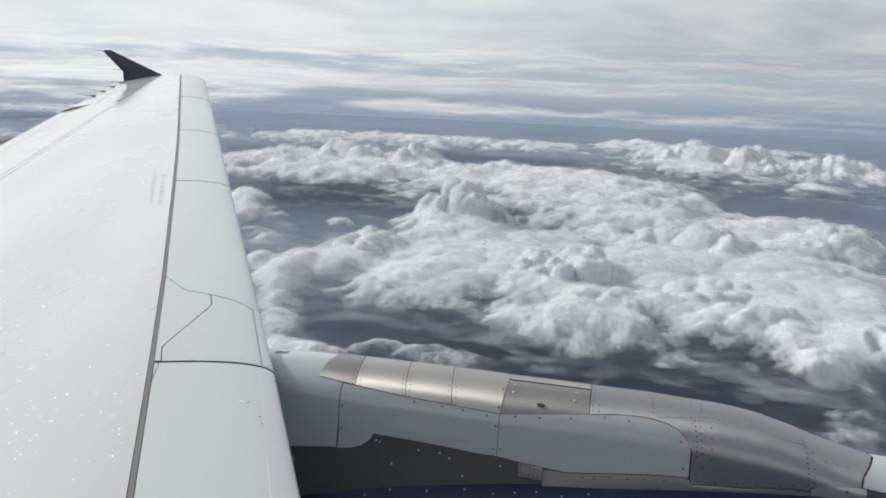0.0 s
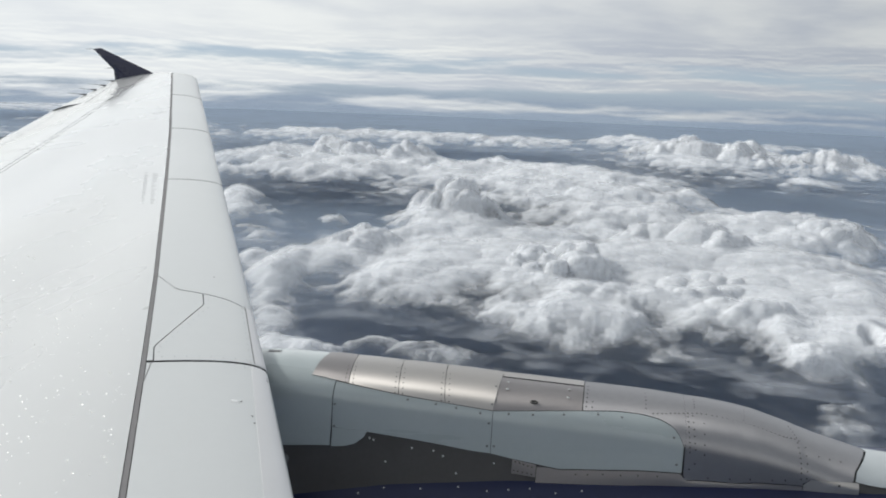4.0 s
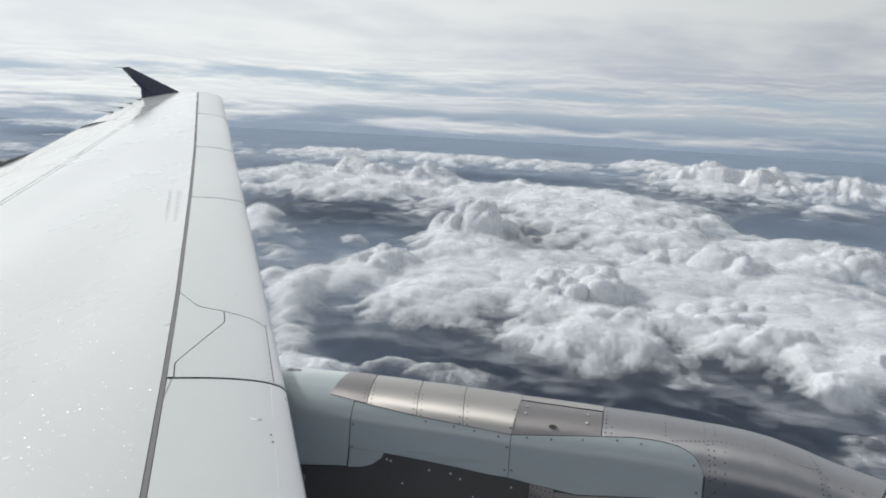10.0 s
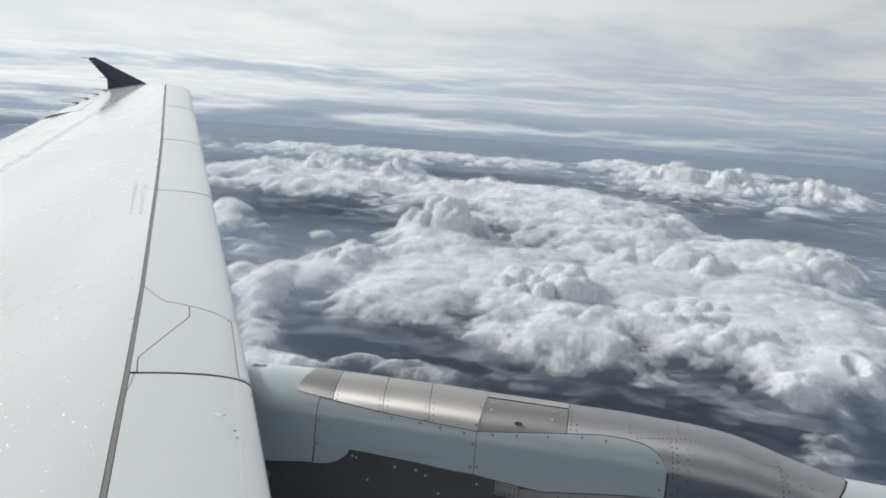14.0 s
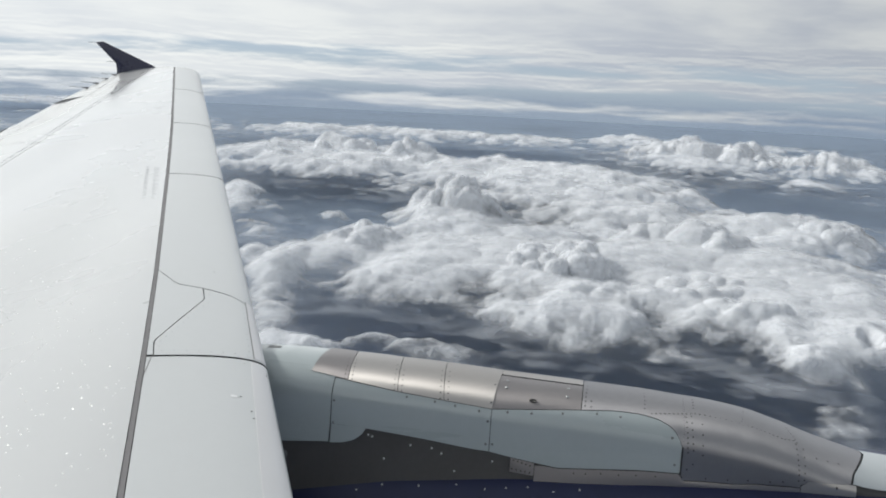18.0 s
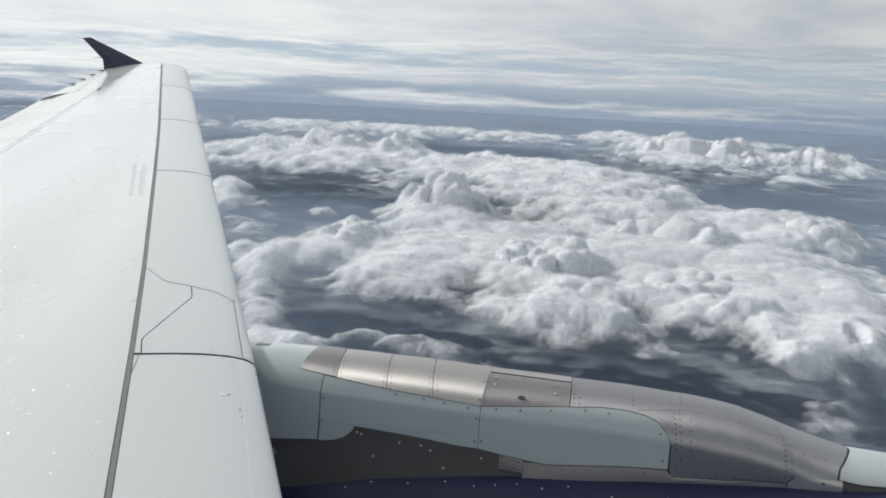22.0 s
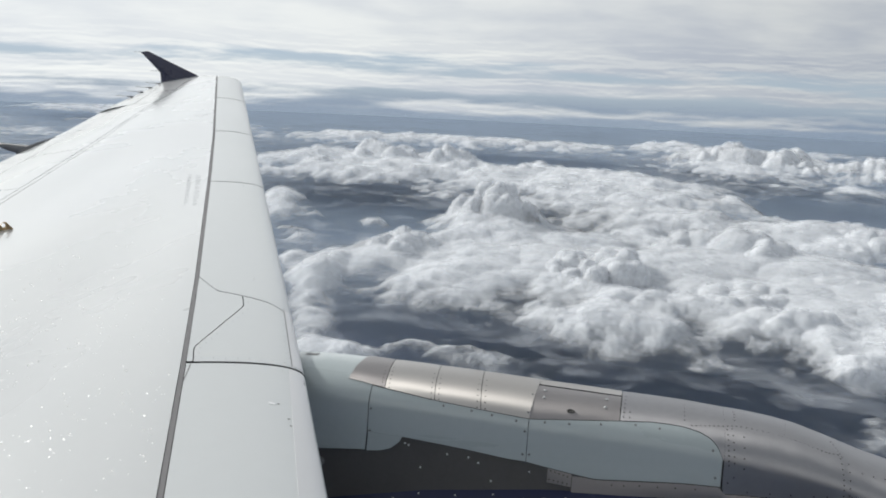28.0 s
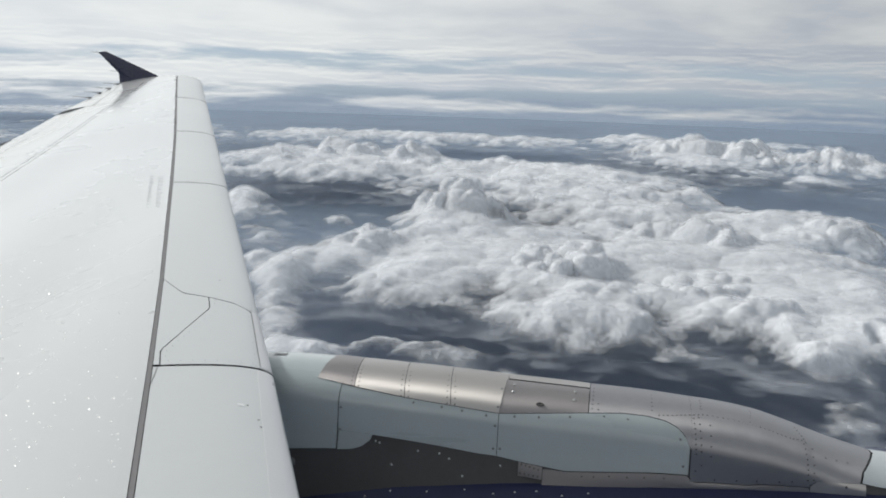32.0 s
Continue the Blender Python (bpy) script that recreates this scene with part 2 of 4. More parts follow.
def cloud_material(name, depth, bright=0.93, shred=2.0, fuzz=False):
    """Cloud tops: the denser the cloud, the less shows through it."""
    m, n = material(name)
    place = n.add("ShaderNodeNewGeometry").outputs["Position"]
    deep = n.scaled(place, 1, 0.4, 1)
    wisp = n.math("ADD", n.math("MULTIPLY", n.noise(place, 0.04, 6, 0.62, 0.3), 0.6), n.math("MULTIPLY", n.noise(place, 0.22, 6, 0.68, 0.3), 0.4))
    held = n.tree.nodes.new("ShaderNodeAttribute")
    held.attribute_name = "cloud_cover"
    thick = n.math("ADD", held.outputs["Fac"], n.math("MULTIPLY", n.math("SUBTRACT", wisp, 0.5), shred))
    fog = n.math("MULTIPLY", n.ramp(thick, 0.0, depth), n.ramp(n.noise(deep, 0.02, 3, 0.5, 0.4), 0.38, 0.62, 0.85, 1.0))
    if fuzz:
        curl = n.math("ADD", n.math("MULTIPLY", n.noise(place, 0.07, 4, 0.55, 0.6), 0.75), n.math("MULTIPLY", n.noise(place, 0.3, 3, 0.55, 0.4), 0.25))
        fog = n.math("MULTIPLY", fog, n.ramp(curl, 0.36, 0.66, 0.08, 0.42))
    # light that wanders inside the cloud evens out its slopes: lean the shading normal towards the zenith
    lean = n.tree.nodes.new("ShaderNodeVectorMath")
    lean.operation = "MULTIPLY_ADD"
    n.put(lean.inputs[0], n.add("ShaderNodeNewGeometry").outputs["Normal"])
    lean.inputs[1].default_value = (0.95, 0.95, 0.95)
    lean.inputs[2].default_value = (0, 0, 0.05)
    even = n.tree.nodes.new("ShaderNodeVectorMath")
    even.operation = "NORMALIZE"
    n.put(even.inputs[0], lean.outputs[0])
    white = n.add("ShaderNodeBsdfDiffuse", Color=(0.955 * bright, 0.97 * bright, bright, 1))
    n.put(white.inputs["Normal"], even.outputs[0])
    glow = n.add("ShaderNodeBsdfTranslucent", Color=(0.955 * bright, 0.97 * bright, bright, 1))
    soft = n.add("ShaderNodeMixShader", Fac=0.14)
    n.put(soft.inputs[1], white.outputs[0])
    n.put(soft.inputs[2], glow.outputs[0])
    last = n.tree.nodes.new("ShaderNodeMixShader")
    n.put(last.inputs[0], fog)
    n.put(last.inputs[1], n.add("ShaderNodeBsdfTransparent").outputs[0])
    n.put(last.inputs[2], soft.outputs[0])
    n.out(last.outputs[0])
    return m


def sea_material():
    m, n = material("sea_water")
    place = n.add("ShaderNodeNewGeometry").outputs["Position"]
    patch = n.noise(place, 0.004, 5, 0.6, 0.5)
    bsdf = n.add("ShaderNodeBsdfPrincipled", Roughness=0.5)
    n.put(bsdf.inputs["Specular IOR Level"], 0.22)
    n.put(bsdf.inputs["Base Color"], n.mix(n.ramp(patch, 0.35, 0.65), (0.062, 0.080, 0.135, 1), (0.082, 0.103, 0.165, 1)))
    wave = n.add("ShaderNodeBump", Height=n.noise(place, 0.4, 5, 0.6), Strength=0.4, Distance=0.6)
    n.put(bsdf.inputs["Normal"], wave.outputs[0])
    n.out(bsdf.outputs[0])
    return m


# ---- mesh helpers ----
def mesh_of(name, verts, faces, mat, flat=False):
    me = bpy.data.meshes.new(name)
    me.from_pydata([tuple(v) for v in verts], [], faces)
    me.materials.append(mat)
    if not flat:
        me.polygons.foreach_set("use_smooth", [True] * len(me.polygons))
    me.update()
    return me


def part(name, me, parent=None, label=""):
    ob = new(name, me)
    if parent:
        ob.parent = parent
    if label:
        ob["label"] = label
    return ob


def thing(name, label, category, group="", kind=""):
    return tagged(new(name), label, category, group, kind)


def sheet(name, fn, na, nb, thick, mat, rim_mat=None):
    """A plate over a, b in 0..1: fn(a, b, lift) gives its places. The rim is rolled over and closed down to the thickness."""
    verts, faces = [], []
    for i in range(na + 1):
        for j in range(nb + 1):
            verts.append(fn(i / na, j / nb, 0.0))
    at = lambda i, j: i * (nb + 1) + j
    for i in range(na):
        for j in range(nb):
            faces.append((at(i, j), at(i + 1, j), at(i + 1, j + 1), at(i, j + 1)))
    rim = [(i, 0) for i in range(na)] + [(na, j) for j in range(nb)] + [(i, nb) for i in range(na, 0, -1)] + [(0, j) for j in range(nb, 0, -1)]
    first = len(verts)
    for i, j in rim:
        verts.append(fn(i / na, j / nb, 0.0))
        verts.append(fn(i / na, j / nb, -thick))
    for k in range(len(rim)):
        m = (k + 1) % len(rim)
        faces.append((first + 2 * k, first + 2 * k + 1, first + 2 * m + 1, first + 2 * m))
    me = mesh_of(name, verts, faces, mat)
    me.materials.append(rim_mat or M_SEAM)
    me.polygons.foreach_set("material_index", [0] * (na * nb) + [1] * len(rim))
    return me


def studs(name, spots, radius, height, mat, sides=6):
    """Small domed heads: spots are pairs of a place and an outward normal."""
    verts, faces = [], []
    for place, normal in spots:
        normal = Vector(normal).normalized()
        side = normal.orthogonal().normalized()
        other = normal.cross(side)
        b = len(verts)
        for k in range(sides):
            a = 2 * math.pi * k / sides
            verts.append(Vector(place) + (side * math.cos(a) + other * math.sin(a)) * radius)
        verts.append(Vector(place) + normal * height)
        for k in range(sides):
            faces.append((b + k, b + (k + 1) % sides, b + sides))
    return mesh_of(name, verts, faces, mat, True)


def tube(name, a, b, ra, rb, mat, sides=8):
    a, b = Vector(a), Vector(b)
    way = (b - a).normalized()
    side = way.orthogonal().normalized()
    other = way.cross(side)
    verts = []
    for p, r in ((a, ra), (b, rb)):
        for k in range(sides):
            t = 2 * math.pi * k / sides
            verts.append(p + (side * math.cos(t) + other * math.sin(t)) * r)
    faces = [(k, (k + 1) % sides, sides + (k + 1) % sides, sides + k) for k in range(sides)]
    faces += [tuple(range(sides))[::-1], tuple(range(sides, 2 * sides))]
    return mesh_of(name, verts, faces, mat)


def lerp(a, b, t):
    return a + (b - a) * t


def along(t, *knots):
    """Piecewise straight line through (t, value) knots."""
    return float(np.interp(t, [k[0] for k in knots], [k[1] for k in knots]))


# ---- wing ----
TIP = 16.15


def lead_x(y):
    return -1.64 - 0.5125 * (y - 4.2) - 0.014 * max(0.0, 4.2 - y)


def lead_z(y):
    return -1.48 + 0.12 * (y - 4.2) + 0.024 * min(max((y - 13.5) / 2.3, 0.0), 1.0) ** 1.5


def chord(y):
    return 1.68 + 0.218 * (16.1 - y) if y > 4.7 else 4.165 + 0.5125 * (4.7 - y)


def upper(d, y):
    c = chord(y)
    u = min(max(d / c, 0.0), 1.05)
    droop = 0.03 * max(0.0, (u - 0.72) / 0.28) ** 1.5 * min(max((13.5 - y) / 2.5, 0.0), 1.0)
    return c * ((0.115 * math.sqrt(u) - 0.09 * u - 0.027 * u * u) * (1 + 1.9 * min(max((y - 9) / 7, 0), 1) ** 1.4) - droop)


def lower(d, y):
    c = chord(y)
    u = min(max(d / c, 0.0), 1.0)
    return c * (-0.14 * math.sqrt(u) + 0.06 * u + 0.065 * u * u)


def skin(s, e, lift=0.0):
    """A place on the upper surface: s metres along the leading edge's span, e metres square behind it."""
    x, y = lead_x(s) - 0.89 * e, s - 0.456 * e
    return Vector((x, y, lead_z(y) + upper(lead_x(y) - x, y) + lift))


def skin_normal(s, e):
    a = skin(s + 0.02, e) - skin(s - 0.02, e)
    b = skin(s, e + 0.01) - skin(s, max(e - 0.01, 0.001))
    n = a.cross(b)
    return -n if n.z < 0 else n


def strip_e(s):
    return along(s, (0.5, 0.66), (3.07, 0.62), (4.2, 0.595), (5.44, 0.56), (8.16, 0.51), (10.5, 0.48), (16.6, 0.45))


def strip_w(s):
    return along(s, (0.5, 0.022), (3.07, 0.022), (5.4, 0.022), (8.1, 0.026), (16.6, 0.024))


def hinge_e(s):
    return 1.36 + (13.66 - s) * 0.151


def tip_s(e):
    return TIP + 0.456 * e


wing = thing("wing", "white swept airliner wing with slats, spoilers and dark fence", "aircraft wing")


def wing_body():
    verts, faces = [], []
    ys = [0.2 + (TIP - 0.2) * i / 60 for i in range(61)]
    us = [(k / 24) ** 2 for k in range(25)]
    ring = len(us) * 2 - 2
    for y in ys:
        c = chord(y)
        top = [(lead_x(y) - c * u, y, lead_z(y) + upper(c * u, y) - 0.026) for u in us]
        low = [(lead_x(y) - c * u, y, lead_z(y) + lower(c * u, y) - 0.014) for u in us[-2:0:-1]]
        verts += top + low
    for i in range(len(ys) - 1):
        for k in range(ring):
            m = (k + 1) % ring
            faces.append((i * ring + k, i * ring + m, (i + 1) * ring + m, (i + 1) * ring + k))
    faces.append(tuple(range(ring)))
    faces.append(tuple(range((len(ys) - 1) * ring, len(ys) * ring))[::-1])
    return mesh_of("wing_box", verts, faces, M_SEAM)


part("wing_box", wing_body(), wing, "dark structure under the panels")


def nose(s, b, e1, lift):
    """A slat's skin: from the stagnation line under the nose, round it and back to e1."""
    if b < 0.25:
        k = 1 - b / 0.25
        x, y = lead_x(s), s
        d = 0.10 * k * k
        return Vector((x - d, y, lead_z(y) + lower(d, y) + lift * 0.5))
    k = (b - 0.25) / 0.75
    return skin(s, e1 * k * k, lift)


def slat(name, s0, s1, e1, mat=M_SLAT, n=14, label=""):
    """s0, s1, e1 are numbers or functions of the place."""
    def fn(a, b, lift):
        k = max(0.0, (b - 0.25) / 0.75) ** 2
        lo = s0(k) if callable(s0) else s0
        hi = s1(k) if callable(s1) else s1
        s = lerp(lo, hi, a)
        return nose(s, b, e1(s), lift)
    return part(name, sheet(name, fn, n, 40, 0.022, mat), wing, label)


GAP = 0.004
zig = lambda s: along(s, (4.2, 0.56), (4.37, 0.56), (4.95, 0.29), (5.13, 0.29))
end_s = lambda e: along(e, (0, 4.87), (0.02, 4.905), (0.07, 4.985), (0.14, 5.05), (0.22, 5.09), (0.29, 5.125), (0.44, 5.19), (0.56, 5.44))
slat("slat", 0.3, 4.2 - 0.02, lambda s: strip_e(s) - 0.004, n=24)
slat("slat_end_panel", 4.2, lambda k: end_s(k * 0.29) - 0.006, lambda s: zig(s) - 0.003, n=24)


def end_fairing(a, b, lift):
    s = lerp(4.2 + GAP, end_s(lerp(0.29, 0.56, b)) - 0.003, a)
    return skin(s, lerp(zig(min(s, 5.13)) + 0.003, strip_e(s) - 0.003, b), lift)


part("slat_fairing", sheet("slat_fairing", end_fairing, 24, 10, 0.012, M_SLAT), wing)
slat("slat", lambda k: end_s(k * 0.56) + 0.006, 8.12 - 0.018, lambda s: strip_e(s) - 0.003, n=20)
slat("slat", 8.12, 10.81 - 0.024, lambda s: strip_e(s) - 0.003, n=16)
slat("slat", 10.81, 13.61 - 0.03, lambda s: strip_e(s) - 0.003, n=16)
slat("slat", 13.61, lambda k: TIP - 0.12 * (1 - min(1, 8 * k)) + 0.456 * 0.45 * k, lambda s: strip_e(s) - 0.003, n=14)

# bare rubbed band along the nose
def nose_band(s0, s1, e0, e1):
    fn = lambda a, b, lift: skin(lerp(s0, s1, a), lerp(e0(a), e1(a), b), 0.0025 + lift)
    part("nose_strip", sheet("nose_strip", fn, 16, 5, 0.003, M_EDGE, M_EDGE), wing, "bare metal rubbing strip")


nose_band(0.9, 4.17, lambda a: 0.012, lambda a: lerp(0.2, 0.085, a))
nose_band(4.215, 4.97, lambda a: 0.008, lambda a: lerp(0.062, 0.045, a))
strip_seam = lambda a, b, lift: skin(lerp(4.215, 5.0, a), lerp(0.0625, 0.0455, a) + 0.0045 * b, 0.001 + lift)
part("strip_seam", sheet("strip_seam", strip_seam, 16, 1, 0.002, M_SEAL, M_SEAL), wing, "thin dark joint along the slat's nose")


def seal_band(a, b, lift):
    s = lerp(0.45, tip_s(0.45) - 0.03, a)
    return skin(s, strip_e(s) + b * strip_w(s), lift - 0.003)


part("seal_strip", sheet("seal_strip", seal_band, 90, 2, 0.01, M_SEAL), wing, "dark grey rubber seal strip")


def ripple(s, e):
    """The sheet is not quite even: long shallow waves along the span."""
    e0, e1 = strip_e(s) + strip_w(s) + 0.002, hinge_e(s) - 0.006
    b = min(1.0, max(0.0, (e - e0) / (e1 - e0)))
    wave = 0.022 * noise.noise(Vector((0.3 * s, 1.3 * e + 0.2 * s, 1.0)))
    wave += 0.004 * noise.noise(Vector((0.8 * s, 1.1 * e, 4.0))) * max(0.0, 1 - ((b - 0.68) / 0.3) ** 2)
    return wave * max(0.0, math.sin(math.pi * b)) ** 0.5


def box_skin(a, b, lift):
    e = lerp(strip_e(8) + 0.03, 1.5, b)
    s = lerp(0.3 + 0.456 * e, tip_s(e) - 0.02, a)
    e = lerp(strip_e(s) + strip_w(s) + 0.002, hinge_e(s) - 0.006, b)
    return skin(s, e, lift + ripple(s, e))


part("upper_skin", sheet("upper_skin", box_skin, 160, 48, 0.012, M_WING), wing, "glossy white upper wing skin")


def plate(name, s0, s1, e0, e1, n=10, label="", mat=M_WING):
    fn = lambda a, b, lift: skin(lerp(s0(b), s1(b), a), lerp(e0(lerp(s0(b), s1(b), a)), e1(lerp(s0(b), s1(b), a)), b), lift)
    return part(name, sheet(name, fn, n, 8, 0.012, mat), wing, label)


def back_e(s):
    """Distance to the trailing edge, square behind the leading edge."""
    lo, hi = 0.5, 6.5
    for _ in range(40):
        e = (lo + hi) / 2
        y = s - 0.456 * e
        d = lead_x(y) - (lead_x(s) - 0.89 * e)
        lo, hi = (e, hi) if d < chord(max(y, 0.3)) else (lo, e)
    return lo


lane = lambda s: hinge_e(s) + 0.055
plate("hinge_strip", lambda b: 3.0, lambda b: 13.55, hinge_e, lambda s: lane(s) - 0.006, 40, "narrow hinge cover strip")
cuts = [4.2, 6.2, 8.2, 10.02, 11.6, 13.62]
for lo, hi in zip(cuts, cuts[1:]):
    plate("spoiler", lambda b, lo=lo: lo + 0.004, lambda b, hi=hi: hi - 0.004, lane, lambda s: min(lane(s) + 0.55, back_e(s) - 0.01))
    plate("flap", lambda b, lo=lo: lo + 0.004, lambda b, hi=hi: hi - 0.004, lambda s: min(lane(s) + 0.556, back_e(s) - 0.008), lambda s: back_e(s))
plate("aileron", lambda b: 13.64, lambda b: tip_s(lerp(1.5, 1.7, b)) - 0.02, lambda s: along(s, (13.64, 1.74), (16.2, 1.475)), lambda s: max(back_e(s), 1.5), 12)
plate("aileron_shroud", lambda b: 13.63, lambda b: tip_s(lerp(1.1, 1.45, b)) - 0.02, hinge_e, lambda s: along(s, (13.63, 1.73), (16.2, 1.467)), 12)


def inboard_flap(a, b, lift):
    """The root flap and its shroud, between the fuselage and the first spoiler."""
    y = lerp(0.26, 2.9, a)
    s = (y + 1.561) / 1.0689
    front = 1.1237 * hinge_e(s) + 0.005
    d = lerp(front, max(front + 0.01, min(chord(y), (4.19 - y) / 0.4058)), b)
    return Vector((lead_x(y) - d, y, lead_z(y) + upper(d, y) + lift))


part("inboard_flap", sheet("inboard_flap", inboard_flap, 20, 12, 0.012, M_WING), wing)


def tip_fence():
    """Swept plate standing on and under the wing tip, thicker in the middle of its chord."""
    up = [(-8.73, 0.135), (-9.78, 0.555), (-9.94, 0.535), (-9.515, 0.15), (-9.50, -0.02)]
    down = [(-9.55, -0.25), (-9.80, -0.62), (-9.68, -0.64), (-8.60, -0.12), (-8.50, 0.0)]
    rim = up + down
    mid = (-9.22, 0.03)
    verts, faces = [], []
    for side in (-1, 1):
        verts.append((mid[0], TIP + 0.03 + side * 0.035, mid[1]))
        for k, (x, z) in enumerate(rim):
            verts.append((lerp(mid[0], x, 0.75), TIP + 0.03 + side * 0.026, lerp(mid[1], z, 0.75)))
            verts.append((x, TIP + 0.03 + side * 0.006, z))
    size = 1 + 2 * len(rim)
    for n in (0, 1):
        b = n * size
        for k in range(len(rim)):
            m = (k + 1) % len(rim)
            quads = [(b, b + 1 + 2 * k, b + 1 + 2 * m), (b + 1 + 2 * k, b + 2 + 2 * k, b + 2 + 2 * m, b + 1 + 2 * m)]
            faces += [q[::-1] if n else q for q in quads]
    for k in range(len(rim)):
        m = (k + 1) % len(rim)
        faces.append((2 + 2 * k, 2 + 2 * m, size + 2 + 2 * m, size + 2 + 2 * k))
    return mesh_of("tip_fence", verts, faces, M_NAVY, True)


part("tip_fence", tip_fence(), wing, "dark navy wingtip fence")


def wick(y, length):
    x = lead_x(y) - chord(y)
    z = lead_z(y) + upper(chord(y), y)
    w = part("static_wick", tube("static_wick", (x + 0.06, y, z + 0.015), (x - 0.05, y, z + 0.02), 0.014, 0.010, M_WICK), wing, "dark grey static discharge wick")
    part("rod", tube("rod", (x - 0.05, y, z + 0.02), (x - length, y + 0.02, z + 0.03), 0.004, 0.003, M_WICK), w)


for y in (15.75, 15.15, 14.55, 13.95):
    wick(y, 0.3)
part("fence_wick", tube("fence_wick", (-9.93, TIP + 0.03, 0.535), (-10.1, TIP + 0.03, 0.53), 0.005, 0.003, M_WICK), wing)
part("fence_wick", tube("fence_wick", (-9.54, TIP + 0.03, 0.18), (-9.72, TIP + 0.03, 0.18), 0.005, 0.003, M_WICK), wing)


def track_fairing(y, size):
    """Canoe-shaped flap track fairing under the trailing edge; its tail reaches out behind. Near side's shade is put
    into the colour.
    """
    x0 = lead_x(y) - chord(y)
    z0 = lead_z(y) + upper(chord(y), y)
    verts, faces = [], []
    n, m = 20, 12
    for i in range(n + 1):
        t = i / n
        x = x0 + lerp(1.7, -0.62, t) * size
        r = 0.17 * size * math.sqrt(max(0.0, math.sin(math.pi * min(1.0, t * 0.98 + 0.01)))) * lerp(1.0, 0.35, t) + 0.004
        z = z0 + lerp(-0.26, -0.045, t ** 1.5) * size
        for k in range(m):
            a = 2 * math.pi * k / m
            verts.append((x, y + r * 0.75 * math.cos(a), z + r * 1.1 * math.sin(a)))
    for i in range(n):
        for k in range(m):
            q = (k + 1) % m
            faces.append((i * m + k, i * m + q, (i + 1) * m + q, (i + 1) * m + k))
    faces += [tuple(range(m))[::-1], tuple(range(n * m, n * m + m))]
    return part("flap_track_fairing", mesh_of("flap_track_fairing", verts, faces, M_TRACK), wing, "canoe-shaped flap track fairing, its shade painted dark grey")


track_fairing(10.1, 1.1)
track_fairing(5.6, 1.15)



def step_end(e0, e1, s0, s1, tall):
    """Dark end face of a control surface that stands a little proud of its neighbour."""
    verts, faces = [], []
    for i in range(13):
        e = lerp(e0, e1, i / 12)
        rise = 0.003 + tall * math.sin(math.pi * (i / 12) ** 1.6) ** 0.8
        for s in (lerp(s0, s1, i / 12), lerp(s0, s1, i / 12) + 0.012):
            verts += [skin(s, e, -0.01), skin(s, e, rise)]
    for i in range(12):
        b = 4 * i
        faces += [(b, b + 4, b + 5, b + 1), (b + 2, b + 3, b + 7, b + 6), (b + 1, b + 5, b + 7, b + 3)]
    faces += [(0, 1, 3, 2), (48, 50, 51, 49)]
    return mesh_of("step_end", verts, faces, M_TRACK)


part("aileron_end", step_end(1.84, 2.22, 13.63, 13.38, 0.022), wing, "dark end face of the raised aileron")
part("flap_end", step_end(2.55, 2.82, 11.68, 10.7, 0.035), wing, "dark end face of the outer flap")

# faded stencil lines that cannot be read, as plain bars
for e0, e1, s0, s1 in ((0.690, 0.728, 7.25, 8.43), (0.595, 0.650, 7.24, 8.45)):
    s = s0
    while s < s1 - 0.05:
        w = random.uniform(0.025, 0.05)
        fn = lambda a, b, lift, s=s, w=w, e0=e0, e1=e1: skin(lerp(s, s + w, a), lerp(e0 + 0.004, e1, b), ripple(s, e1) + 0.0015 + lift)
        part("stencil_bar", sheet("stencil_bar", fn, 1, 1, 0.002, M_STENCIL, M_STENCIL), wing)
        s += w + random.choice((0.022, 0.026, 0.03, 0.07))
for s0, e0, s1, e1 in ((11.86, 0.63, 11.93, 0.75), (12.0, 0.56, 12.05, 0.585)):
    fn = lambda a, b, lift, s0=s0, s1=s1, e0=e0, e1=e1: skin(lerp(s0, s1, a), lerp(e0, e1, b), ripple(s0, e0) + 0.0025 + lift)
    part("stencil_bar", sheet("stencil_bar", fn, 2, 2, 0.002, M_STENCIL, M_STENCIL), wing)


# cut-back corner of the inboard slat, and the small vent on the pylon's rear fairing
corner = lambda a, b, lift: skin(lerp(3.99, 4.185, a), lerp(strip_e(3.99) - 0.006, 0.566, a) + 0.004 * b, 0.0015 + lift)
part("slat_corner_seal", sheet("slat_corner_seal", corner, 4, 1, 0.001, M_SEAL, M_SEAL), wing)


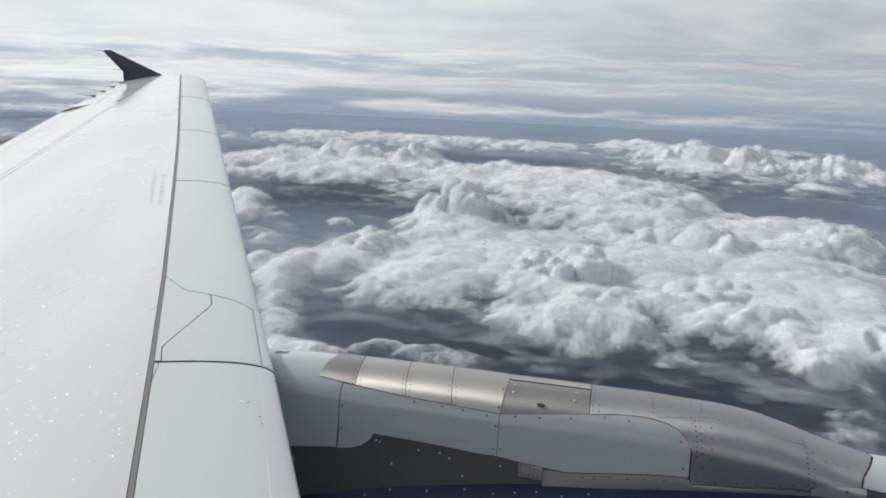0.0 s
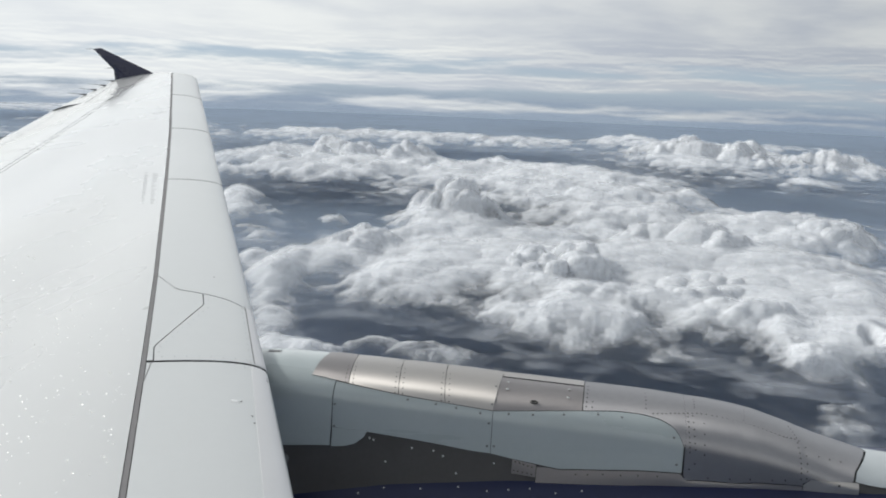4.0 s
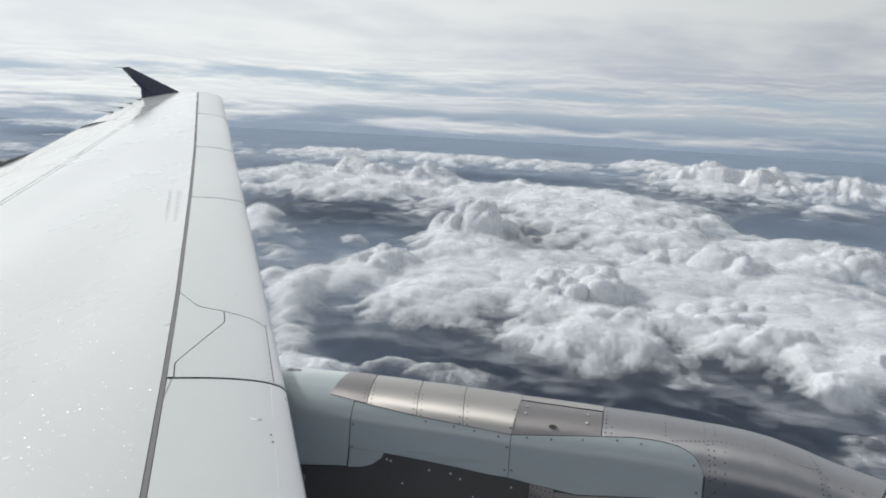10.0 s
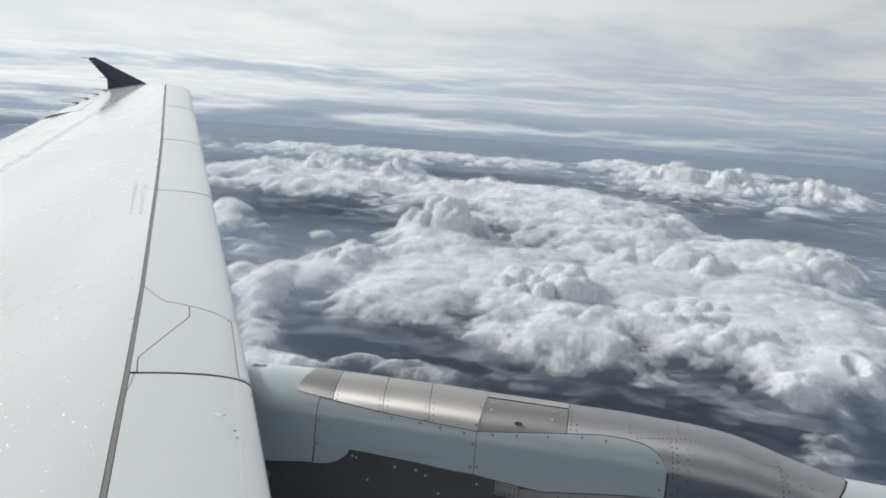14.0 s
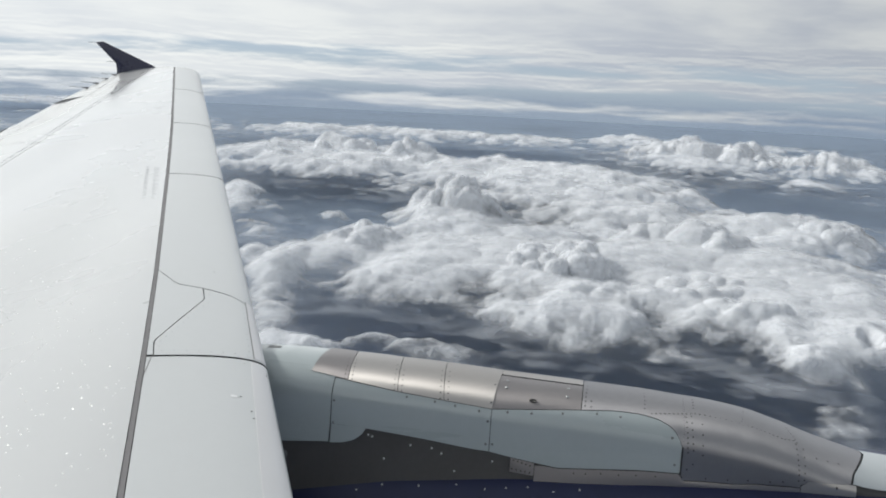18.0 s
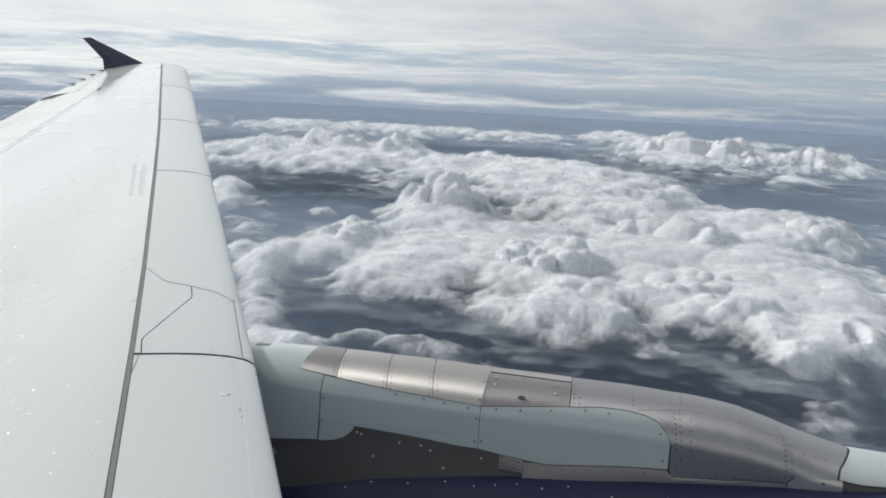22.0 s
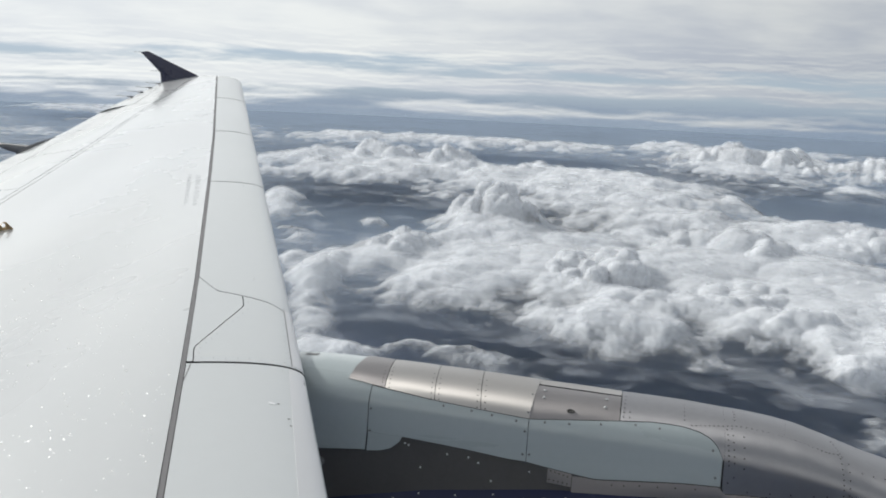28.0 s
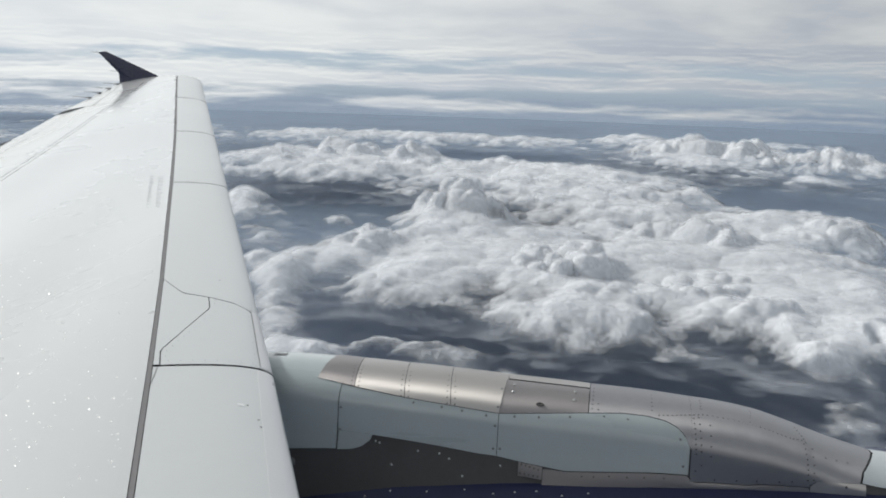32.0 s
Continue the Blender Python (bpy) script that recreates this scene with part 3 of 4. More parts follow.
def line_bracket():
    """Upright lug plate for a rescue line: wavy crown, pointed ends and round eyes."""
    verts, faces = [], []
    half, m = 0.13, 26
    top = lambda a: 0.012 + 0.042 * (1 - abs(a) ** 3) * (0.72 + 0.28 * math.cos(2 * math.pi * a * 1.5))
    foot = skin(6.75, 1.965 + half, 0.0)
    way = (skin(6.72, 1.965 + 2 * half, 0.0) - skin(6.78, 1.965, 0.0)).normalized()
    up = skin_normal(6.75, 2.08).normalized()
    thick = way.cross(up).normalized() * 0.005
    for k in range(m + 1):
        a = lerp(-1, 1, k / m)
        eye = 0.012 * math.sqrt(max(0.0, 1 - ((abs(a) - 0.52) / 0.13) ** 2))
        for side in (-1, 1):
            base = foot + way * (half * a) + thick * side
            for h in (0.0, 0.026 - eye, 0.026 + eye, max(top(a), 0.027 + eye)):
                verts.append(base + up * (1.5 * h * min(1.0, 4.2 * (1 - abs(a)) + 0.12)))
    for k in range(m):
        b, c = 8 * k, 8 * k + 8
        hole = abs(abs(lerp(-1, 1, (k + 0.5) / m)) - 0.52) < 0.13
        for side in (0, 4):
            for q in (0, 1, 2):
                if not (hole and q == 1):
                    quad = (b + side + q, c + side + q, c + side + q + 1, b + side + q + 1)
                    faces.append(quad if side == 0 else quad[::-1])
        faces.append((b + 3, c + 3, c + 7, b + 7))
        if hole:
            faces += [(b + 1, c + 1, c + 5, b + 5), (b + 2, b + 6, c + 6, c + 2)]
    return mesh_of("line_bracket", verts, faces, M_BRASS)


part("line_bracket", line_bracket(), wing, "brownish metal lug for a rescue line")


# rivets and small fasteners of the slats
def row_on_skin(s0, e0, s1, e1, count):
    return [(skin(lerp(s0, s1, k / max(1, count - 1)), lerp(e0, e1, k / max(1, count - 1)), 0.001), skin_normal(lerp(s0, s1, k / max(1, count - 1)), lerp(e0, e1, k / max(1, count - 1)))) for k in range(count)]


spots = row_on_skin(4.24, 0.52, 4.24, 0.1, 8) + row_on_skin(4.42, 0.5, 4.9, 0.27, 9) + row_on_skin(4.22, 0.085, 4.95, 0.07, 11)
spots += row_on_skin(5.02, 0.26, 5.12, 0.25, 3) + row_on_skin(4.14, 0.12, 4.14, 0.05, 3) + row_on_skin(4.3, 0.535, 4.36, 0.53, 2)
tagged(part("rivets", studs("rivets", spots, 0.004, 0.001, M_FLUSH), wing, "small dark flush rivets"), kind="stuff")
for s, e in ((5.43, 0.21), (3.785, 0.16), (3.6, 0.115), (3.66, 0.12), (8.0, 0.2), (10.7, 0.2)):
    part("drain_hole", studs("drain_hole", [(skin(s, e, 0.002), skin_normal(s, e))], 0.0055, 0.001, M_RIVET, 10), wing)

chip = lambda a, b, lift: skin(lerp(3.775, 3.795, a) + 0.008 * (b - 0.5), lerp(0.175, 0.205, b), 0.0015 + lift)
part("paint_chip", sheet("paint_chip", chip, 2, 3, 0.001, M_CHIP, M_CHIP), wing, "bright bare chip in the paint")

# beads of water left on the skin
drops = random.Random(5)
beads = []
for k in range(38):
    # runs of beads that the airflow has drawn out slantwise
    s, e = 3.1 + 2.6 * drops.random() ** 1.4, drops.uniform(0.72, 1.75)
    for q in range(drops.randint(3, 12)):
        a, b = s + 0.07 * q * drops.uniform(0.6, 1.5) + drops.gauss(0, 0.015), e - 0.028 * q + drops.gauss(0, 0.012)
        if b > 0.66:
            beads.append((a, b))
for k in range(70):
    beads.append((3.1 + 3.2 * drops.random() ** 1.5, drops.uniform(0.68, 1.9)))
beads = [(skin(a, b, ripple(a, b) + 0.0005), skin_normal(a, b)) for a, b in beads]


def bead_mesh():
    verts, faces = [], []
    rings, m = ((1.0, 0.0), (0.9, 0.45), (0.6, 0.82), (0.0, 1.0)), 8
    for place, normal in beads:
        side = normal.orthogonal().normalized()
        other = normal.cross(side).normalized()
        size, b = 0.0022 + 0.0034 * drops.random() ** 1.8, len(verts)
        for r, h in rings[:-1]:
            for k in range(m):
                a = 2 * math.pi * k / m
                verts.append(place + (side * math.cos(a) + other * math.sin(a)) * size * r + normal.normalized() * size * h)
        verts.append(place + normal.normalized() * size * rings[-1][1])
        for k in range(m):
            q = (k + 1) % m
            faces += [(b + i * m + k, b + i * m + q, b + (i + 1) * m + q, b + (i + 1) * m + k) for i in (0, 1)]
            faces.append((b + 2 * m + k, b + 2 * m + q, b + 3 * m))
    return mesh_of("water_bead_film", verts, faces, M_BEAD)


bead_ob = tagged(part("water_bead_film", bead_mesh(), wing, "scattered glinting water beads"), kind="stuff")
bead_ob.visible_shadow = False

# ---- engine ----
engine = thing("engine", "podded jet engine, dark blue cowl under a metal-capped pylon", "jet engine")
PY = 4.32
OUT = 1.08
engine.scale = (OUT, OUT, OUT)


def top_z(x):
    return along(x, (-2.4, -1.5), (-1.75, -1.385), (-1.55, -1.372), (-1.3, -1.37), (-0.7, -1.38), (-0.42, -1.39), (-0.02, -1.40), (0.26, -1.408), (0.55, -1.425), (0.66, -1.437), (0.77, -1.455), (0.93, -1.50), (1.09, -1.552), (1.28, -1.60), (2.3, -1.66))


def half_w(x):
    return along(x, (-2.4, 0.30), (1.3, 0.30), (1.8, 0.22), (2.2, 0.08), (2.3, 0.01))


def shoulder(x):
    return along(x, (-2.4, 0.16), (0.3, 0.16), (0.7, 0.17), (1.0, 0.13), (1.28, 0.10), (2.3, 0.08))


def flank(x, v, lift=0.0):
    """Near side of the pylon: v runs from the crest over the shoulder (0 to 1) and on down the side, in metres past 1; below nought it lies past the crest."""
    w, r = half_w(x), shoulder(x)
    if v <= 1:
        a = v * math.pi / 2
        return Vector((x, PY - ((w + lift) * math.sin(a) ** 0.9 if a > 0 else (0.4 * w + lift) * math.sin(a)), top_z(x) - r * (1 - math.cos(a)) + lift * math.cos(a)))
    return Vector((x, PY - w - lift - 0.62 * (v - 1) ** 2, top_z(x) - r - (v - 1)))


def pylon_body():
    verts, faces = [], []
    vs = [k / 8 for k in range(9)] + [1.1, 1.25, 1.45, 1.65]
    ring = 2 * len(vs) - 1
    for i in range(61):
        near, far = [], []
        for v in vs:
            side = flank(0.0, v, -0.010).y
            p = flank(lerp(lead_x(OUT * side) / OUT - 0.1, 2.25, i / 60), v, -0.010)
            near.append(p)
            q = flank(lerp(lead_x(OUT * (2 * PY - side)) / OUT - 0.1, 2.25, i / 60), v, -0.010)
            far.append(Vector((q.x, PY + 0.4 * (PY - q.y), q.z)))
        verts += far[:0:-1] + near
    for i in range(60):
        for k in range(ring - 1):
            faces.append((i * ring + k, i * ring + k + 1, (i + 1) * ring + k + 1, (i + 1) * ring + k))
    faces.append(tuple(range(60 * ring, 61 * ring)))
    return mesh_of("pylon_body", verts, faces, M_SOOT)


pylon = part("pylon", pylon_body(), engine, "engine pylon, dark inner structure")


def cover(name, x0, x1, v0, v1, mat, na=8, nb=10, label="", lift0=0.0, both=True):
    """A sheet over the pylon between x0(b) and x1(b), v0(x) and v1(x); b runs down from the crest."""
    def fn(a, b, lift):
        x = lerp(x0(b), x1(b), a)
        return flank(x, lerp(v0(x), v1(x), b), lift + lift0 + 0.0018 * (math.sin(math.pi * a) * math.sin(math.pi * b)) ** 0.8)
    return part(name, sheet(name, fn, na, nb, 0.008, mat), pylon, label)


cap_low = lambda x: along(x, (-1.364, 0.52), (-1.166, 0.606), (-0.908, 0.695), (-0.676, 0.74), (-0.441, 0.767))
side_top = lambda x: cap_low(x) if x < -0.441 else along(x, (-0.44, 0.767), (-0.026, 0.579), (0.126, 0.514), (0.2, 0.508), (0.256, 0.512), (0.334, 0.546), (0.38, 0.61), (0.399, 0.653), (0.42, 0.73), (0.433, 0.805), (0.448, 0.95))
side_low = lambda x: along(x, (-1.3, 1.115), (-1.055, 1.119), (-0.828, 1.128), (-0.535, 1.144), (-0.439, 1.143), (-0.33, 1.155), (-0.115, 1.172), (0.455, 1.104))
low_rim = lambda x: along(x, (-0.33, 1.221), (-0.22, 1.247), (0.151, 1.213), (0.654, 1.132), (0.995, 1.065))
zero = lambda x: -0.7
seam = 0.003
cover("fairing", lambda b: lead_x(OUT * flank(-1.6, lerp(-0.7, 1.227, b)).y) / OUT - 0.12, lambda b: -1.236, zero, lambda x: along(x, (-1.9, 1.24), (-1.457, 1.227), (-1.23, 1.205)), M_PYLON, 24, 24, "pale grey painted rear fairing")
joint_x = lambda top, low: (lambda b: lerp(top, low, max(0.0, (b - 0.5) * 2)))
joints = [joint_x(-1.19, -1.166), joint_x(-0.944, -0.908), joint_x(-0.714, -0.676), joint_x(-0.424, -0.441)]
cover("cap_panel", lambda b: along(b, (0, -1.31), (0.5, -1.335), (0.75, -1.355), (1, -1.364)), lambda b: joints[0](b) - seam, zero, lambda x: cap_low(x) - 0.01, M_TITAN_DARK, 8, 20, "dull bare metal cap panel", 0.004)
for lo, hi in zip(joints, joints[1:]):
    cover("cap_panel", lo, lambda b, hi=hi: hi(b) - seam, zero, lambda x: cap_low(x) - 0.008, M_TITAN, 8, 20, "satin bare metal cap panel", 0.004)
cover("access_panel", lambda b: -0.446, lambda b: -0.026, lambda x: 0.11, lambda x: side_top(x) - 0.008, M_TITAN_DARK, 8, 14, "dull metal access panel with a latch", 0.0015)
cover("access_panel_rim", lambda b: -0.4262, lambda b: -0.026, zero, lambda x: 0.095, M_TITAN, 8, 10, "", 0.004)
cover("cap_panel", lambda b: -0.022, lambda b: 0.452, zero, lambda x: side_top(x) - 0.007, M_NOSE, 40, 20, "satin bare metal cap panel", 0.003)
cover("nose_panel", lambda b: 0.4525, lambda b: 0.976, zero, lambda x: low_rim(x) - 0.03, M_NOSE, 24, 24, "smooth metal nose panel with rivet rows", 0.003)
cover("nose_cap", lambda b: 0.970, lambda b: along(b, (0, 1.28), (0.42, 1.285), (0.5, 1.297), (0.63, 1.265), (0.85, 1.206), (1, 1.19)), zero, lambda x: along(x, (0.98, 1.03), (1.2, 0.78), (1.3, 0.75)), M_NOSE, 14, 24, "tapered metal nose cap", 0.0015)
cover("front_fairing", lambda b: along(b, (0, 1.29), (0.42, 1.295), (0.5, 1.307), (0.63, 1.275), (0.85, 1.216), (1, 1.2)), lambda b: 2.3, zero, lambda x: along(x, (1.2, 0.77), (1.4, 0.75), (2.3, 0.85)), M_CONE, 20, 20, "white tapered front fairing")
cover("side_panel", lambda b: -1.232, lambda b: -0.441 - seam, lambda x: cap_low(x) + 0.002, side_low, M_PYLON, 20, 12, "pale grey painted side panel")
cover("side_panel", lambda b: -0.441, lambda b: 0.445, lambda x: side_top(x) + 0.001, side_low, M_PYLON, 50, 12, "pale grey painted side panel", 0.001)
cover("lower_flap", lambda b: -1.229, lambda b: -1.055, lambda x: 1.117, lambda x: along(x, (-1.229, 1.209), (-1.16, 1.2), (-1.109, 1.182), (-1.068, 1.148), (-1.055, 1.121)), M_PYLON, 14, 4, "pale rounded corner fairing", 0.001)
cover("base_strip", lambda b: -0.336, lambda b: -0.222, lambda x: along(x, (-0.336, 1.157), (-0.22, 1.167)), lambda x: along(x, (-0.331, 1.221), (-0.22, 1.225)), M_TITAN_DARK, 4, 3, "riveted metal doubler", 0.001)
cover("base_strip", lambda b: -0.219, lambda b: 0.976, lambda x: max(side_low(x), low_rim(x) - 0.075) + 0.004 if x < 0.455 else low_rim(x) - 0.026, low_rim, M_TITAN_DARK, 40, 3, "riveted metal base strip", 0.002)


def on_flank(x, v, lift=0.004):
    p = flank(x, v, lift)
    a = flank(x + 0.01, v, lift) - p
    b = flank(x, v + 0.01, lift) - p
    n = a.cross(b)
    return (p, n if n.y < 0 else -n)


def flank_row(x0, v0, x1, v1, count):
    return [on_flank(lerp(x0, x1, k / (count - 1)), lerp(v0, v1, k / (count - 1))) for k in range(count)]


spots = []
for top, low, end in ((-1.19, -1.166, 0.58), (-0.944, -0.908, 0.67), (-0.714, -0.676, 0.71)):
    for off in (-0.02, 0.018):
        spots += flank_row((top + low) / 2 + off - 0.006, 0.2, low + off, end, 6)
spots += flank_row(-0.005, 0.1, -0.008, 0.5, 6) + flank_row(0.27, 0.1, 0.27, 0.4, 5) + flank_row(0.02, 0.4, 0.02, 0.5, 2)
spots += flank_row(0.303, 0.47, 0.504, 0.343, 11) + flank_row(0.525, 0.34, 0.646, 0.335, 6) + flank_row(0.67, 0.34, 0.90, 0.366, 13) + flank_row(0.915, 0.36, 0.954, 0.327, 3)
spots += flank_row(0.462, 0.43, 0.476, 1.08, 9) + flank_row(0.485, 0.40, 0.50, 1.05, 7) + flank_row(0.535, 0.5, 0.54, 1.0, 4) + flank_row(0.5, 0.06, 0.497, 0.24, 4)
spots += flank_row(0.962, 0.38, 0.966, 1.01, 8) + flank_row(0.995, 0.42, 0.99, 1.0, 5) + flank_row(0.735, 0.08, 0.72, 0.3, 6) + flank_row(0.94, 0.1, 0.97, 0.34, 6)
spots += flank_row(-0.32, 1.165, -0.24, 1.18, 5) + flank_row(-0.325, 1.205, -0.24, 1.212, 5) + flank_row(1.05, 0.5, 1.15, 0.45, 3)
for n, (x, v) in enumerate([(-0.035, 1.185), (0.02, 1.18), (0.09, 1.168), (0.172, 1.162), (0.25, 1.152), (0.338, 1.14), (0.455, 1.12), (0.563, 1.104), (0.66, 1.085), (0.748, 1.068), (0.845, 1.05), (0.90, 1.035)]):
    spots.append(on_flank(x, v))
tagged(part("rivets", studs("rivets", spots, 0.0042, 0.0012, M_RIVET), pylon, "rows of small dark rivets"), kind="stuff")
for x, v in ((-0.392, 0.221), (-0.39, 0.362), (-0.093, 0.224), (-0.095, 0.383)):
    part("bright_bolt", studs("bright_bolt", [on_flank(x, v, 0.005)], 0.0075, 0.004, M_BOLT, 10), pylon, "shiny bolt head")
for x, v in ((-0.447, 0.336), (-0.451, 0.655), (-1.22, 0.997), (-0.502, 0.828), (-0.457, 0.992), (-0.428, 1.106), (-0.46, 1.11), (-0.108, 0.675), (-0.367, 0.779), (-0.253, 0.744), (-0.62, 0.80), (-0.72, 0.78), (-0.86, 0.76), (-1.22, 1.11), (0.05, 0.6), (0.16, 0.6), (0.42, 1.07), (0.40, 0.8)):
    part("bolt", studs("bolt", [on_flank(x, v, 0.004)], 0.0062, 0.002, M_BOLT_DARK, 10), pylon, "dark bolt head")
for x, v in ((-1.039, 1.15), (-1.019, 1.156), (-0.825, 1.172), (-0.719, 1.172), (-0.67, 1.19), (-0.423, 1.19), (-0.95, 1.25), (-0.6, 1.26)):
    part("bolt", studs("bolt", [on_flank(x, v, -0.006)], 0.0052, 0.003, M_BOLT, 8), pylon, "pale bolt head")


cover("nose_bracket", lambda b: 0.979, lambda b: 1.215, lambda x: along(x, (0.98, 1.034), (1.2, 0.785)), lambda x: along(x, (0.98, 1.17), (1.08, 1.13), (1.2, 1.02)), M_TITAN, 8, 5, "pale metal bracket under the nose", 0.001)
part("bolt", studs("bolt", [on_flank(1.13, 0.95, 0.006)], 0.006, 0.002, M_RIVET, 10), pylon, "dark bolt head")
part("drain_boss", studs("drain_boss", [on_flank(-1.46, 1.29, 0.0)], 0.024, 0.012, M_TRACK, 14), pylon, "round dark boss")


def latch():
    """Oval flush latch: a raised ring round a sunk keeper."""
    verts, faces = [], []
    p, n = on_flank(-0.254, 0.532, 0.004)
    n = n.normalized()
    along_x = Vector((1, 0, 0))
    down = n.cross(along_x).normalized()
    rings = ((0.020, 0.011, 0.0), (0.018, 0.0095, 0.003), (0.013, 0.0065, 0.003), (0.012, 0.006, 0.0005), (0.001, 0.001, 0.001))
    m = 20
    for a, b, h in rings:
        for k in range(m):
            t = 2 * math.pi * k / m
            verts.append(p + along_x * a * math.cos(t) + down * b * math.sin(t) + n * h)
    for i in range(len(rings) - 1):
        for k in range(m):
            q = (k + 1) % m
            faces.append((i * m + k, i * m + q, (i + 1) * m + q, (i + 1) * m + k))
    return mesh_of("latch", verts, faces, M_RIVET)


part("latch", latch(), pylon, "oval dark flush latch")


def vent():
    """Small scoop on the crest of the rear fairing: a low hood, open to the front."""
    verts, faces = [], []
    for i in range(9):
        a = i / 8
        for j in range(7):
            b = j / 6
            verts.append(flank(lerp(-1.67, -1.60, a), lerp(0.02, 0.09, b), 0.002 + 0.004 * math.sin(math.pi * b) * a ** 1.5))
    for i in range(8):
        for j in range(6):
            k = i * 7 + j
            faces.append((k, k + 7, k + 8, k + 1))
    return mesh_of("vent", verts, faces, M_TRACK)


part("vent", vent(), pylon, "small dark vent scoop")


def nacelle():
    """Cowl as a body turned about its axis: lip, barrel and tapering rear."""
    prof = [(2.9, 0.78), (2.96, 0.82), (2.92, 0.87), (2.6, 0.95), (2.2, 0.99), (1.6, 1.015), (1.0, 1.0), (0.65, 0.98), (0.15, 0.945), (-0.38, 0.91), (-0.93, 0.86), (-1.45, 0.793), (-1.7, 0.755), (-1.72, 0.72)]
    verts, faces = [], []
    m = 72
    for x, r in prof:
        for k in range(m):
            a = 2 * math.pi * k / m
            verts.append((x, PY + r * math.cos(a), -2.66 + r * math.sin(a)))
    for i in range(len(prof) - 1):
        for k in range(m):
            q = (k + 1) % m
            faces.append((i * m + k, i * m + q, (i + 1) * m + q, (i + 1) * m + k))
    faces.append(tuple(range((len(prof) - 1) * m, len(prof) * m)))
    return mesh_of("cowl", verts, faces, M_BLUE)


cowl = part("cowl", nacelle(), engine, "dark blue glossy engine cowl")
specks = []
for x, a in ((-1.06, 99.5), (-0.94, 97), (-0.76, 96.5), (-0.58, 95), (-0.44, 96), (-0.34, 95), (-0.24, 94), (-0.12, 95), (0.0, 93.5), (0.2, 96), (0.45, 95), (-0.7, 104)):
    r = float(np.interp(x, (-1.45, -0.93, -0.38, 0.15, 0.65), (0.793, 0.86, 0.91, 0.945, 0.98)))
    way = Vector((0, -math.sin(radians(a - 70)), math.cos(radians(a - 70))))
    specks.append((Vector((x, PY, -2.66)) + way * (r + 0.001), way))
for place, way in specks:
    part("fastener", studs("fastener", [(place, way)], 0.005, 0.002, M_BOLT, 8), cowl, "pale fastener head")


# ---- cabin wall and window ----
def rounded_loop(x0, x1, z0, z1, r, n=8):
    pts = []
    for cx, cz, a0 in ((x1 - r, z1 - r, 0), (x0 + r, z1 - r, 90), (x0 + r, z0 + r, 180), (x1 - r, z0 + r, 270)):
        for k in range(n + 1):
            a = radians(a0 + 90 * k / n)
            pts.append((cx + r * math.cos(a), cz + r * math.sin(a)))
    return pts


WIN = (-0.205, 0.033, -0.17, 0.17)


def ring_mesh(name, loops, mat):
    """Joins loops of equal size, each a list of places."""
    verts, faces = [], []
    size = len(loops[0])
    for loop in loops:
        verts += loop
    for i in range(len(loops) - 1):
        for k in range(size):
            m = (k + 1) % size
            faces.append((i * size + k, i * size + m, (i + 1) * size + m, (i + 1) * size + k))
    return mesh_of(name, verts, faces, mat)


def wall_loop(grow, y, r):
    return [(x, y, z) for x, z in rounded_loop(WIN[0] - grow, WIN[1] + grow, WIN[2] - grow, WIN[3] + grow, r)]


def hull_loop(x0, x1, z, y):
    return [(x, y, h) for x, h in rounded_loop(x0, x1, -z, z, 0.3)]


cabin = tagged(part("wall_cabin", ring_mesh("wall_cabin", [wall_loop(0.0, 0.077, 0.09), wall_loop(0.008, 0.070, 0.095), wall_loop(0.06, 0.055, 0.12), wall_loop(0.6, 0.05, 0.2)], M_TRIM)), "grey moulded plastic cabin wall round the window", "wall", "", "structure")
window = tagged(part("window_1", ring_mesh("window_1", [wall_loop(0.0, 0.078, 0.09), wall_loop(0.03, 0.10, 0.11), wall_loop(0.09, 0.16, 0.15)], M_TRIM)), "rounded aircraft window opening with grey reveal", "window", "", "structure")
tagged(part("wall_fuselage", ring_mesh("wall_fuselage", [wall_loop(0.09, 0.165, 0.15), wall_loop(0.095, 0.185, 0.15), wall_loop(0.25, 0.18, 0.17), hull_loop(-3.0, 2.6, 0.8, 0.02), hull_loop(-9.0, 6.0, 1.5, -0.5)], M_SKIN)), "white painted outer fuselage skin round the window", "wall", "", "structure")


def belly():
    """Unseen rounded fuselage underside, curving in below the windows, added to reflect in the pylon."""
    # a bulge round the wing's root carries it lower than the barrel, to brighten the lower reflections
    deep = lambda a: 2.1 + 0.95 * math.sin(math.pi * min(1.0, max(0.0, a))) ** 0.6
    fn = lambda a, b, lift: Vector((lerp(-13, 9, a), -1.92 + (2.05 + lift) * math.cos(radians(lerp(-15, -86, b))), -0.1 + (deep(a) + lift) * math.sin(radians(lerp(-15, -86, b)))))
    return sheet("wall_unseen_belly", fn, 24, 24, 0.03, M_BELLY)


tagged(part("wall_unseen_belly", belly()), "unseen pale grey rounded fuselage underside, added for the pylon's reflections", "wall", "", "structure")

# ---- sea and clouds ----
SEA_Z, BASE_Z = -160.0, -108.0
EDGE = 4900.0


